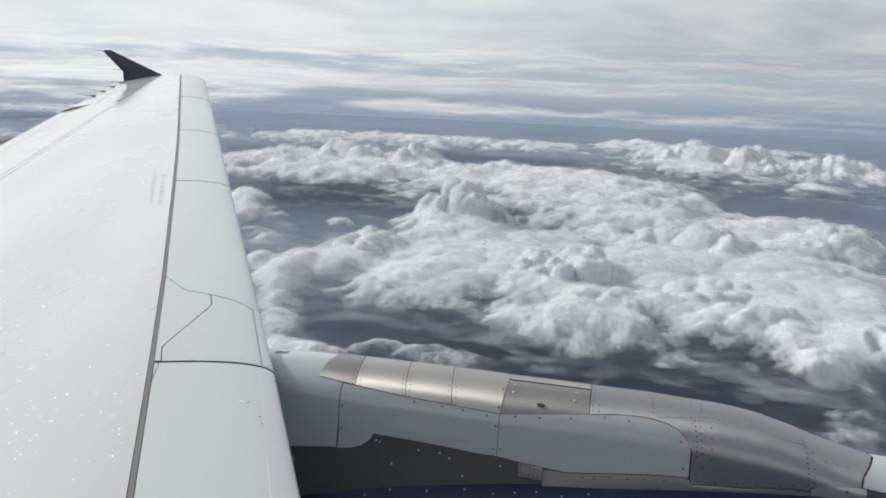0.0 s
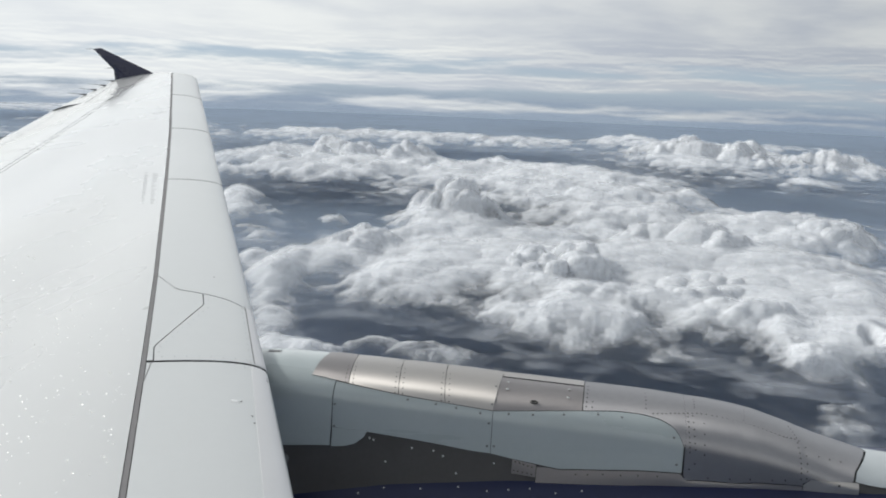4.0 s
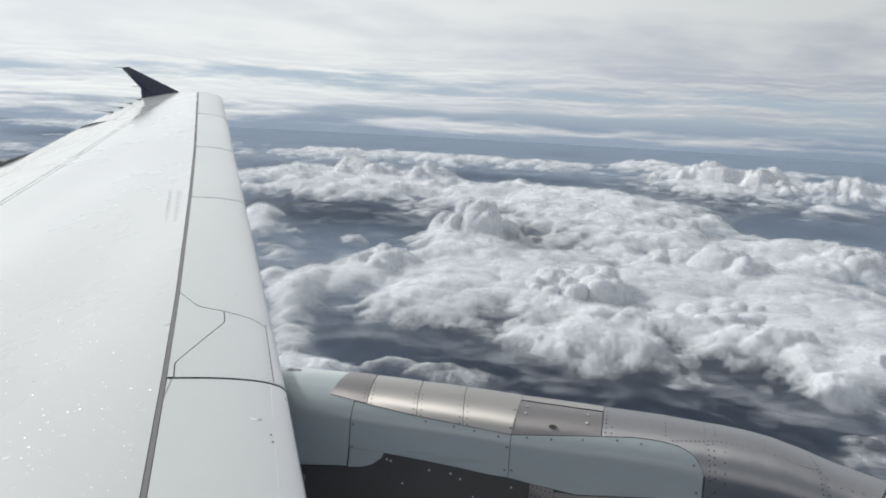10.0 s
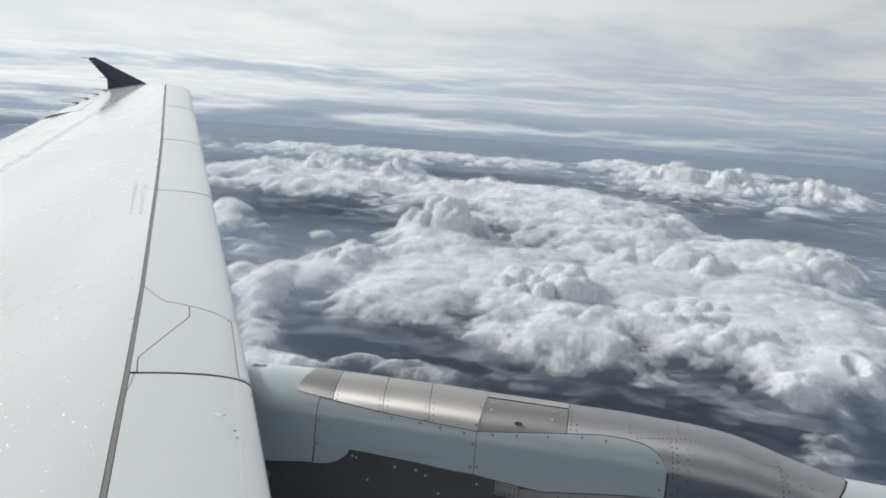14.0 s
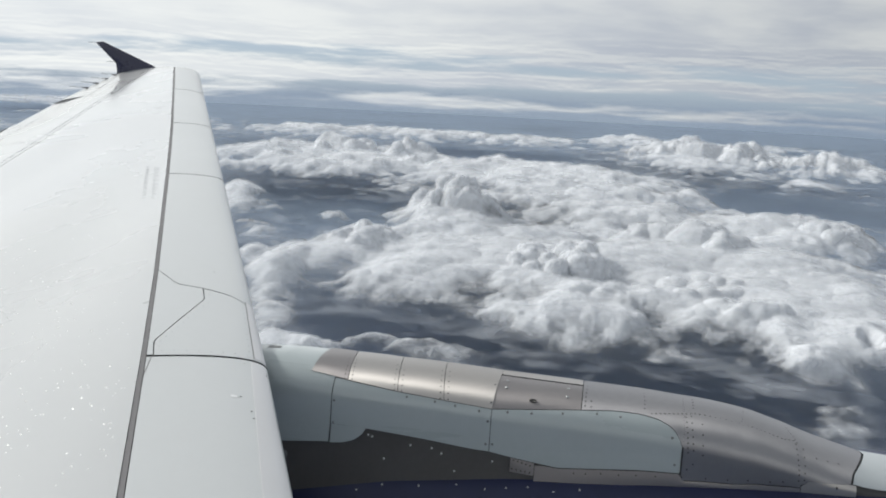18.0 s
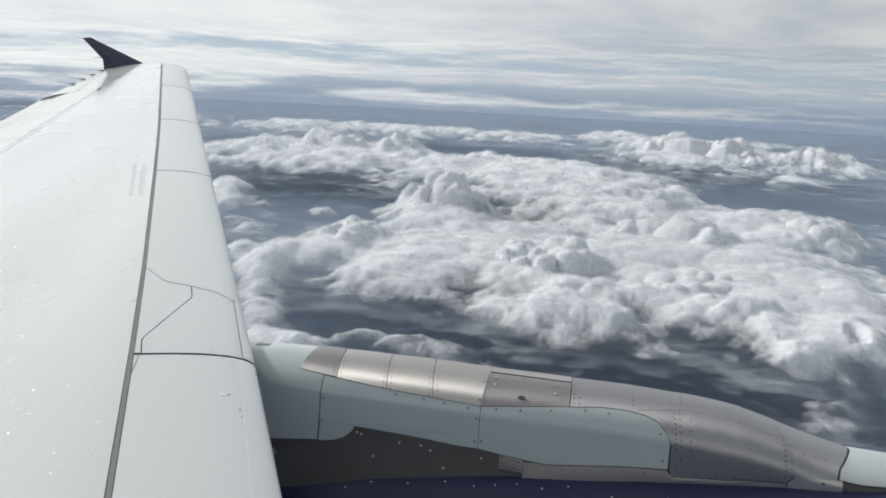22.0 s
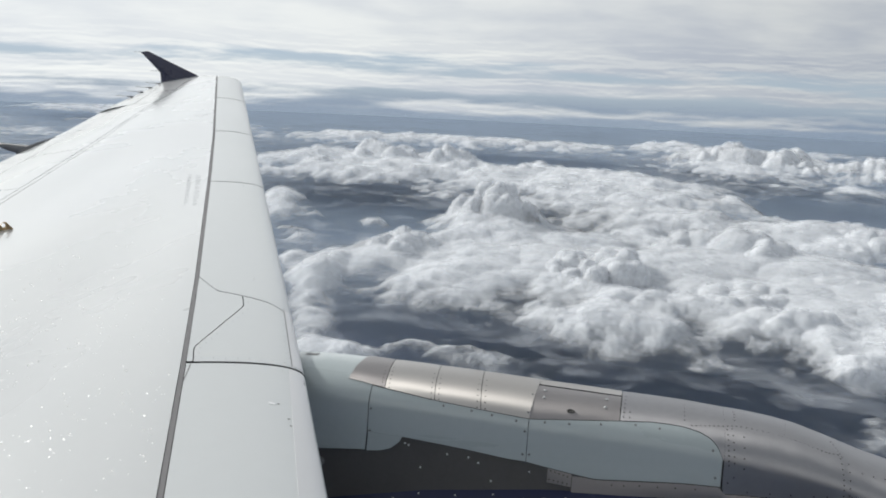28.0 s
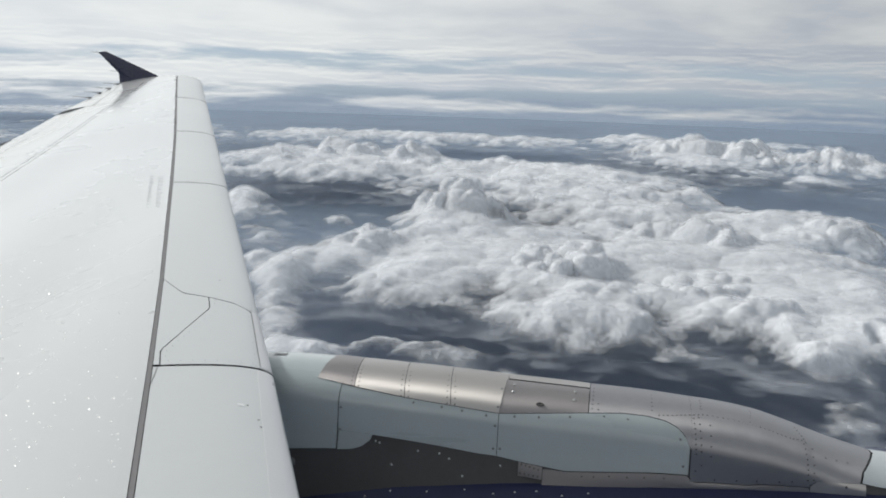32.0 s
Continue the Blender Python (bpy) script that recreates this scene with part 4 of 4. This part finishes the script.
def sea():
    verts, faces = [(0, 0, SEA_Z)], []
    radii = [200, 500, 1000, 2000, 3500, EDGE]
    m = 96
    for r in radii:
        for k in range(m):
            a = 2 * math.pi * k / m
            verts.append((r * math.cos(a), r * math.sin(a), SEA_Z))
    for k in range(m):
        faces.append((0, 1 + k, 1 + (k + 1) % m))
    for i in range(len(radii) - 1):
        for k in range(m):
            q = (k + 1) % m
            faces.append((1 + i * m + k, 1 + (i + 1) * m + k, 1 + (i + 1) * m + q, 1 + i * m + q))
    return mesh_of("ground", verts, faces, sea_material())


tagged(part("ground", sea()), "dark blue-grey sea far below the clouds", "sea", "", "structure")


def lattice(ix, iy, seed):
    h = (ix * 374761393 + iy * 668265263 + seed * 1442695041) & 0xFFFFFFFF
    h = ((h ^ (h >> 13)) * 1274126177) & 0xFFFFFFFF
    return ((h ^ (h >> 16)) & 0xFFFF) / 65535.0


def value_noise(x, y, seed):
    ix, iy = np.floor(x).astype(np.int64), np.floor(y).astype(np.int64)
    fx, fy = x - ix, y - iy
    fx, fy = fx * fx * fx * (fx * (fx * 6 - 15) + 10), fy * fy * fy * (fy * (fy * 6 - 15) + 10)
    a, b = lattice(ix, iy, seed), lattice(ix + 1, iy, seed)
    c, d = lattice(ix, iy + 1, seed), lattice(ix + 1, iy + 1, seed)
    return (a + (b - a) * fx) * (1 - fy) + (c + (d - c) * fx) * fy


def fbm(x, y, seed, octaves=5, gain=0.5):
    total, amp, norm = 0.0, 1.0, 0.0
    for k in range(octaves):
        total = total + amp * value_noise(x * 2.03 ** k, y * 2.03 ** k, seed + k)
        norm += amp
        amp *= gain
    return total / norm


def domes(x, y, seed):
    """Round heads: one for each cell, steep at its rim and highest at its middle (0 to 1)."""
    ix, iy = np.floor(x).astype(np.int64), np.floor(y).astype(np.int64)
    best = np.zeros_like(x)
    for dx in (-1, 0, 1):
        for dy in (-1, 0, 1):
            cx, cy = ix + dx, iy + dy
            px, py = cx + 0.1 + 0.8 * lattice(cx, cy, seed), cy + 0.1 + 0.8 * lattice(cx, cy, seed + 7)
            r = 0.5 + 0.5 * lattice(cx, cy, seed + 13)
            d2 = ((x - px) ** 2 + (y - py) ** 2) / (r * r)
            best = np.maximum(best, r * np.clip(1 - d2, 0, 1) ** 0.7)
    return best


# cloud banks and clear lanes: bearing in degrees, distance in metres, half width in degrees, half depth as a share of the distance, weight
FAR_BANKS = [
    (-11.7, 1976, 14.3, 0.1, 0.9), (-18.5, 1953, 3.2, 0.11, 0.8), (6.0, 1733, 6.1, 0.26, 1.1), (13.4, 1627, 3.8, 0.11, 1.0), (-17.8, 1232, 9.8, 0.2, 1.2),
    (-4.4, 1093, 11.2, 0.21, 1.2), (-1.1, 921, 11.2, 0.2, 1.0), (1.5, 2154, 3.1, 0.11, 0.9), (10.7, 2336, 2.8, 0.07, 0.5), (-30.0, 2300, 5.0, 0.18, 1.0), (-33.0, 1500, 4.0, 0.15, 0.9), (-33.0, 3400, 7.0, 0.2, 1.7),
]
MAIN_BANKS = [
    (-7.7, 534, 11.6, 0.26, 1.3), (-9.7, 696, 4.4, 0.15, 1.3), (5.0, 539, 12.2, 0.33, 1.5), (13.4, 489, 7.6, 0.34, 1.4), (-16.9, 541, 5.2, 0.13, 1.1),
    (-21.2, 485, 2.5, 0.09, 1.0), (-21.5, 397, 2.2, 0.12, 0.9), (-19.7, 347, 4.5, 0.07, 1.0), (-13.5, 464, 3.3, 0.09, 0.9), (-10.4, 353, 4.1, 0.06, 0.85),
    (-1.9, 418, 7.8, 0.14, 1.1), (-14.9, 366, 2.6, 0.02, 0.5), (-4.8, 620, 3.6, 0.16, 1.0), (1.2, 752, 8.8, 0.12, 1.1), (10.7, 745, 6.7, 0.15, 1.2),
]
SMALL_CLOUDS = [
    (-23.2, 807, 1.5, 0.12, 1.2), (-20.6, 768, 1.4, 0.05, 0.5), (-17.3, 708, 1.2, 0.03, 0.7), (-22.3, 640, 1.6, 0.04, 0.7), (-22.7, 554, 1.4, 0.04, 0.8),
    (14.9, 1144, 0.8, 0.05, 0.9), (11.9, 1307, 1.8, 0.05, 0.7), (1.9, 312, 1.6, 0.03, 0.7), (10.6, 311, 3.9, 0.06, 0.5), (15.7, 314, 4.0, 0.12, 0.5), (-6.9, 329, 2.3, 0.04, 0.4),
]
LANES = [
    (-7.7, 1550, 6.1, 0.11, 1.0), (11.7, 1058, 6.3, 0.19, 1.2), (-17.4, 807, 4.0, 0.13, 1.2), (-14.9, 395, 3.4, 0.07, 1.0), (-8.2, 393, 3.4, 0.04, 0.9),
    (4.8, 341, 8.7, 0.08, 1.5), (12.9, 356, 3.4, 0.06, 0.8), (-2.7, 321, 3.3, 0.09, 1.0), (6.7, 5101, 9.3, 0.8, 0.8), (16.1, 428, 0.9, 0.04, 0.45),
]
# taller heads that stand out of the deck: bearing, distance, half width, half depth, height in metres
TOWERS = [
    (-8.9, 733, 2.7, 0.07, 11), (-6.8, 756, 1.6, 0.05, 7), (-1.4, 491, 2.2, 0.07, 12), (1.2, 1659, 2.3, 0.14, 15), (4.2, 1690, 2.4, 0.13, 12), (8.2, 1640, 2.4, 0.10, 10), (-15.4, 563, 2.2, 0.04, 4),
    (-3.9, 510, 1.8, 0.04, 5), (9.6, 442, 2.9, 0.04, 3), (5.8, 631, 4.0, 0.06, 4), (13.9, 700, 3.0, 0.06, 4), (6.5, 488, 3.0, 0.05, 3), (11.5, 1560, 2.5, 0.07, 13), (-12.5, 1250, 2.2, 0.08, 9), (-17.0, 1290, 2.0, 0.08, 9),
]
# smooth layered stretches without heads
CALM = [(-1.5, 921, 12.0, 0.22, 1), (9.0, 700, 9.0, 0.16, 1), (8.0, 520, 8.0, 0.12, 1), (-19.0, 1950, 30.0, 0.2, 1)]


def mound(az, r, spot):
    """1 at a spot's middle, 0 on its rim, below nought outside."""
    return 1 - ((az - spot[0]) / spot[2]) ** 2 - (np.log(r / spot[1]) / spot[3]) ** 2


def cover_at(az, r):
    """How thick the clouds stand at a bearing and distance: below nought is clear air."""
    x, y = r * np.sin(np.radians(az)), r * np.cos(np.radians(az))
    # the rims wander, at two scales
    wide = 1.0 * (fbm(x / 60, y / 75, 31, 4, 0.55) - 0.5)
    deep = 0.10 * (fbm(x / 52, y / 66, 37, 4, 0.55) - 0.5)
    az2, r2 = az + 2.6 * wide * np.clip(420 / r, 0.35, 1.0), r * (1 + deep)
    total = np.exp(5 * (-0.78 + 0.7 * (fbm(x / 120, y / 190, 3, 4) - 0.5) + 0.85 * np.clip((np.abs(az + 3) - 25) / 10, 0, 1)))
    for spot in FAR_BANKS + MAIN_BANKS:
        total = total + np.exp(5 * spot[4] * np.clip(mound(az2, r2, spot), -0.8 / spot[4], 1))
    bulk = np.clip(0.25 + np.log(total) / 5, 0, 1)
    for spot in SMALL_CLOUDS:
        total = total + np.exp(5 * spot[4] * np.clip(mound(az2, r2, spot), -0.8 / spot[4], 1))
    field = np.log(total) / 5
    for spot in LANES:
        field = field - 1.15 * spot[4] * np.clip(mound(az2, r2, spot), 0, 1) ** 0.8
    field = np.clip(field, -1.2, 1.25) - 0.9 * np.clip((r - 2300) / 1500, 0, 1)
    field = field - 0.32 * np.clip((470 - r) / 150, 0, 1)
    fine = fbm(x / 30, y / 40, 21, 3, 0.5) - 0.5
    torn = fbm(x / 9, y / 15, 23, 4, 0.6) - 0.5
    rim = np.exp(-((field - 0.25) / 0.75) ** 2)
    return field + 1.35 * fine + (0.2 + 0.6 * rim) * torn, field + 0.7 * fine, bulk


def tower(x, y, spot):
    """How high a heaped head stands: round lobes crowded together, the tallest in the middle."""
    az, r, wide, deep, tall = spot
    dice = random.Random(round(1000 + 10 * az + r))
    side, ahead = np.array([math.cos(radians(az)), -math.sin(radians(az))]), np.array([math.sin(radians(az)), math.cos(radians(az))])
    half = r * radians(wide)
    reach = min(r * deep, 1.5 * half)
    best = np.zeros_like(x)
    for k in range(16):
        u, v = (0.0, 0.0) if k == 0 else (dice.uniform(-1, 1), dice.uniform(-1, 1))
        far = u * u + v * v
        if far > 1:
            continue
        size = half * dice.uniform(0.26, 0.5) * (1.15 - 0.3 * far)
        middle = ahead * (r + reach * v) + side * half * u
        d2 = ((x - middle[0]) ** 2 + (y - middle[1]) ** 2) / (size * size)
        crown = tall * (1 - 0.6 * far) - 0.55 * size
        best = np.maximum(best, (crown + 0.75 * size * np.clip(1 - d2, 0, 1) ** 0.6) * np.clip(2.5 * (1 - d2), 0, 1) ** 0.7)
    return best


def cloud_sheet(name, a0, a1, na, r0, r1, nr, label, shells=()):
    az = np.linspace(a0, a1, na)
    rr = r0 * (r1 / r0) ** np.linspace(0, 1, nr)
    A, R = np.meshgrid(az, rr)
    X, Y = R * np.sin(np.radians(A)), R * np.cos(np.radians(A))
    c, smooth, bulk = cover_at(A, R)
    near = np.clip((520 - R) / 150, 0, 1)
    body = np.clip(smooth + (0.08 + 0.3 * near) * (c - smooth) + 0.02, 0, 1.15) / 1.15
    body = 0.55 * body + 0.45 * body * body * (3 - 2 * body)
    wx, wy = X + 9 * (fbm(X / 22, Y / 22, 5, 3) - 0.5), Y + 9 * (fbm(X / 22, Y / 22, 6, 3) - 0.5)
    rough = np.clip(4.0 * (fbm(X / 80, Y / 110, 61, 3) - 0.46), 0.0, 0.9)
    rise = np.zeros_like(X)
    for spot in TOWERS:
        rise = np.maximum(rise, tower(X, Y, spot))
    rough = np.clip(rough + 0.09 * rise, 0, 1.2)
    calm = np.zeros_like(X)
    for spot in CALM:
        calm = np.maximum(calm, np.clip(1.6 * mound(A, R, spot), 0, 1))
    rough = rough * (1 - 0.85 * calm)
    lumps = 8.0 * domes(wx / 74, wy / 88, 100) + (6.0 + 4.0 * rough) * domes(wx / 36, wy / 36, 101) + (3.2 + 5.0 * rough) * domes(wx / 17, wy / 17, 102)
    lumps = lumps + (1.0 + 2.7 * rough) * domes(wx / 8.5, wy / 9.5, 103) + (0.2 + 1.0 * rough) * domes(wx / 4.4, wy / 4.7, 107) + 0.3 * rough * domes(wx / 2.1, wy / 2.2, 109)
    lumps = (0.2 + 0.8 * bulk) * (lumps + 9.0 * domes(wx / 62 + 0.25 * wy / 62, wy / 34, 95))
    Z = BASE_Z + body * (2.5 + 5 * fbm(X / 90, Y / 120, 81, 3) + 0.6 * lumps + rise) * np.clip(R / 620, 0.45, 1.1) * np.clip((5200 - R) / 2800, 0.2, 1)
    P = np.stack([X, Y, Z], -1)
    N = np.cross(np.gradient(P, axis=1), np.gradient(P, axis=0))
    N = N / np.maximum(np.linalg.norm(N, axis=-1, keepdims=True), 1e-6)
    N = (N * np.sign(N[..., 2:3])).reshape(-1, 3)
    verts = P.reshape(-1, 3)
    i = np.arange(nr - 1)[:, None] * na + np.arange(na - 1)[None]
    quads = np.stack([i, i + 1, i + na + 1, i + na], -1).reshape(-1, 4)
    full = c.reshape(-1) > -0.2
    quads = quads[full[quads].any(1)]
    used = np.unique(quads)
    back = np.zeros(len(verts), np.int64)
    back[used] = np.arange(len(used))
    verts, quads, N, far = verts[used], back[quads], N[used], R.reshape(-1)[used]
    puffed = np.clip(body.reshape(-1)[used] * 1.6, 0, 1) * np.clip(far / 500, 0.7, 3.0)
    layers = [verts] + [verts + N * (lift * puffed)[:, None] for lift in shells]
    core = quads[(c.reshape(-1)[used][quads] > 0.15).all(1)]
    count, every = len(quads), np.concatenate([quads] + [core + k * len(verts) for k in range(1, len(layers))])
    verts = np.concatenate(layers)
    me = bpy.data.meshes.new(name)
    me.vertices.add(len(verts))
    me.vertices.foreach_set("co", verts.astype(np.float32).ravel())
    me.loops.add(every.size)
    me.loops.foreach_set("vertex_index", every.ravel().astype(np.int32))
    me.polygons.add(len(every))
    me.polygons.foreach_set("loop_start", (np.arange(len(every)) * 4).astype(np.int32))
    me.polygons.foreach_set("use_smooth", np.ones(len(every), bool))
    me.polygons.foreach_set("material_index", (np.arange(len(every)) >= count).astype(np.int32))
    me.update(calc_edges=True)
    me.attributes.new("cloud_cover", "FLOAT", "POINT").data.foreach_set("value", np.tile(c.reshape(-1)[used], len(layers)).astype(np.float32))
    me.materials.append(M_CLOUD)
    me.materials.append(M_FUZZ)
    return tagged(part(name, me), label, "cloud", "cloud field", "stuff")


M_CLOUD = cloud_material("cloud_white", 0.95, 0.86, 1.4)
M_FUZZ = cloud_material("cloud_fuzz", 0.95, 0.86, 1.4, True)
cloud_sheet("cloud_bank", -34, 21, 840, 265, 1000, 520, "bright white cumulus deck with rounded heads", (0.5, 1.1))
cloud_sheet("cloud_bank", -40, 26, 800, 1000, 4800, 240, "distant flat banks of white cumulus", (0.9,))
# coarse deck outside the view, added to throw light up onto the undersides
cloud_sheet("cloud_bank", 26, 320, 420, 130, 4800, 120, "unseen broken cumulus deck all round the aeroplane, added for bounce light")


def veil_sheet():
    """Torn thin cloud under the deck: it reaches out from the banks' shaded feet and thins into shreds in the lanes."""
    m, n = material("cloud_shreds")
    place = n.add("ShaderNodeNewGeometry").outputs["Position"]
    torn = n.math("ADD", n.math("MULTIPLY", n.noise(place, 0.024, 5, 0.6, 1.2), 0.55), n.math("MULTIPLY", n.noise(place, 0.07, 6, 0.62, 0.4), 0.45))
    held = n.tree.nodes.new("ShaderNodeAttribute")
    held.attribute_name = "cloud_cover"
    near_bank = n.ramp(held.outputs["Fac"], -0.35, 0.3, 0.0, 0.16)
    both = n.tree.nodes.new("ShaderNodeMixShader")
    n.put(both.inputs[0], n.ramp(n.math("ADD", torn, near_bank), 0.50, 0.84, 0.0, 0.40))
    n.put(both.inputs[1], n.add("ShaderNodeBsdfTransparent").outputs[0])
    n.put(both.inputs[2], n.add("ShaderNodeBsdfDiffuse", Color=(0.72, 0.75, 0.80, 1)).outputs[0])
    n.out(both.outputs[0])
    A, R = np.meshgrid(np.linspace(-60, 50, 221), 180 * (2000 / 180) ** np.linspace(0, 1, 160))
    X, Y = R * np.sin(np.radians(A)), R * np.cos(np.radians(A))
    smooth = cover_at(A, R)[1]
    Z = np.full_like(X, BASE_Z - 8)
    i = np.arange(159)[:, None] * 221 + np.arange(220)[None]
    quads = np.stack([i, i + 221, i + 222, i + 1], -1).reshape(-1, 4)
    me = mesh_of("cloud_shreds", np.stack([X, Y, Z], -1).reshape(-1, 3).tolist(), quads.tolist(), m)
    me.attributes.new("cloud_cover", "FLOAT", "POINT").data.foreach_set("value", smooth.ravel().astype(np.float32))
    return me


tagged(part("cloud_shreds", veil_sheet()), "torn thin grey shreds of cloud in the lanes", "cloud", "cloud field", "stuff")


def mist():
    """Distance haze put in as a thin pale sheet over the sea, more opaque with range."""
    m, n = material("distance_haze_sheet")
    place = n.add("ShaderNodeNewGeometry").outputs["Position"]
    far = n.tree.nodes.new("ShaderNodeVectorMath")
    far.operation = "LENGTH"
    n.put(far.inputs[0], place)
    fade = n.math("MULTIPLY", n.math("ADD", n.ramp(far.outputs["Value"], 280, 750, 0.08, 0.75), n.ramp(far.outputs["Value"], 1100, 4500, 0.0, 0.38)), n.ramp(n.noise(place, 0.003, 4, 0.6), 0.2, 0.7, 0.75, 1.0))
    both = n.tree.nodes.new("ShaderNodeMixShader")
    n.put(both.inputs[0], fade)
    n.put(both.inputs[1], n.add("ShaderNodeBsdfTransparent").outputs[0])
    # normal turned away from the sun: the sheet takes only the open sky's light
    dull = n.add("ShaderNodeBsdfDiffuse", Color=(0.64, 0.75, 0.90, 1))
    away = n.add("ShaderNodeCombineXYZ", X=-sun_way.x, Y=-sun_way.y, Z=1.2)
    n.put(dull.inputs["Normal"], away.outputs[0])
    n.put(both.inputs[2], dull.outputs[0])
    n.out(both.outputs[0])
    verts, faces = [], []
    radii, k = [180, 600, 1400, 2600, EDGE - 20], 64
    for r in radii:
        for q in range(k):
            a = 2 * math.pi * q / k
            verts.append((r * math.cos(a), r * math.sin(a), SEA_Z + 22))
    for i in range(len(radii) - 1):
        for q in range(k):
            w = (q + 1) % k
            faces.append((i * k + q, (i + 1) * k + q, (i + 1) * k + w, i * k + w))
    return mesh_of("distance_haze_sheet", verts, faces, m)


tagged(part("distance_haze_sheet", mist()), "pale blue sheet over the sea standing in for distance haze", "mist", "", "stuff")


def haze_curtain(radius, most):
    """A thin upright sheet added as air-light: densest near the sea, thinning upwards to nothing."""
    m, n = material("haze")
    place = n.add("ShaderNodeNewGeometry").outputs["Position"]
    height = n.add("ShaderNodeSeparateXYZ", Vector=place).outputs["Z"]
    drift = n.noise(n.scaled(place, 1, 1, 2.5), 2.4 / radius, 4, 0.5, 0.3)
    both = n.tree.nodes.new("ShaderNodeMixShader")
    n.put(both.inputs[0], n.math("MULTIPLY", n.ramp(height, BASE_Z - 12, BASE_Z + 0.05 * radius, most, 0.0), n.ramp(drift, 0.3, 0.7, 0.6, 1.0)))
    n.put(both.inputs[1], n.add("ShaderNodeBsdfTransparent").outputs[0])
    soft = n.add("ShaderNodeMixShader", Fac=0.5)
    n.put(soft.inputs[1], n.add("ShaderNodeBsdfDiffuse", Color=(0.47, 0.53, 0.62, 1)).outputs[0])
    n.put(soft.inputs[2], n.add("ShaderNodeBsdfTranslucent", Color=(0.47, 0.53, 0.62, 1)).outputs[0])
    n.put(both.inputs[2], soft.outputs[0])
    n.out(both.outputs[0])
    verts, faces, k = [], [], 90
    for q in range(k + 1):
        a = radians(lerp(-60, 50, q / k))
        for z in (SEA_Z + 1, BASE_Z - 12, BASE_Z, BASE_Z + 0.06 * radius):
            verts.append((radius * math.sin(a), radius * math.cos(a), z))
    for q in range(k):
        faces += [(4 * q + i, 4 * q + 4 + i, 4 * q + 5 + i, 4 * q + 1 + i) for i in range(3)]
    ob = tagged(part("airlight_sheet", mesh_of("airlight_sheet", verts, faces, m)), "thin blue-grey sheet added as air-light before the far clouds", "haze", "", "stuff")
    ob.visible_shadow = False


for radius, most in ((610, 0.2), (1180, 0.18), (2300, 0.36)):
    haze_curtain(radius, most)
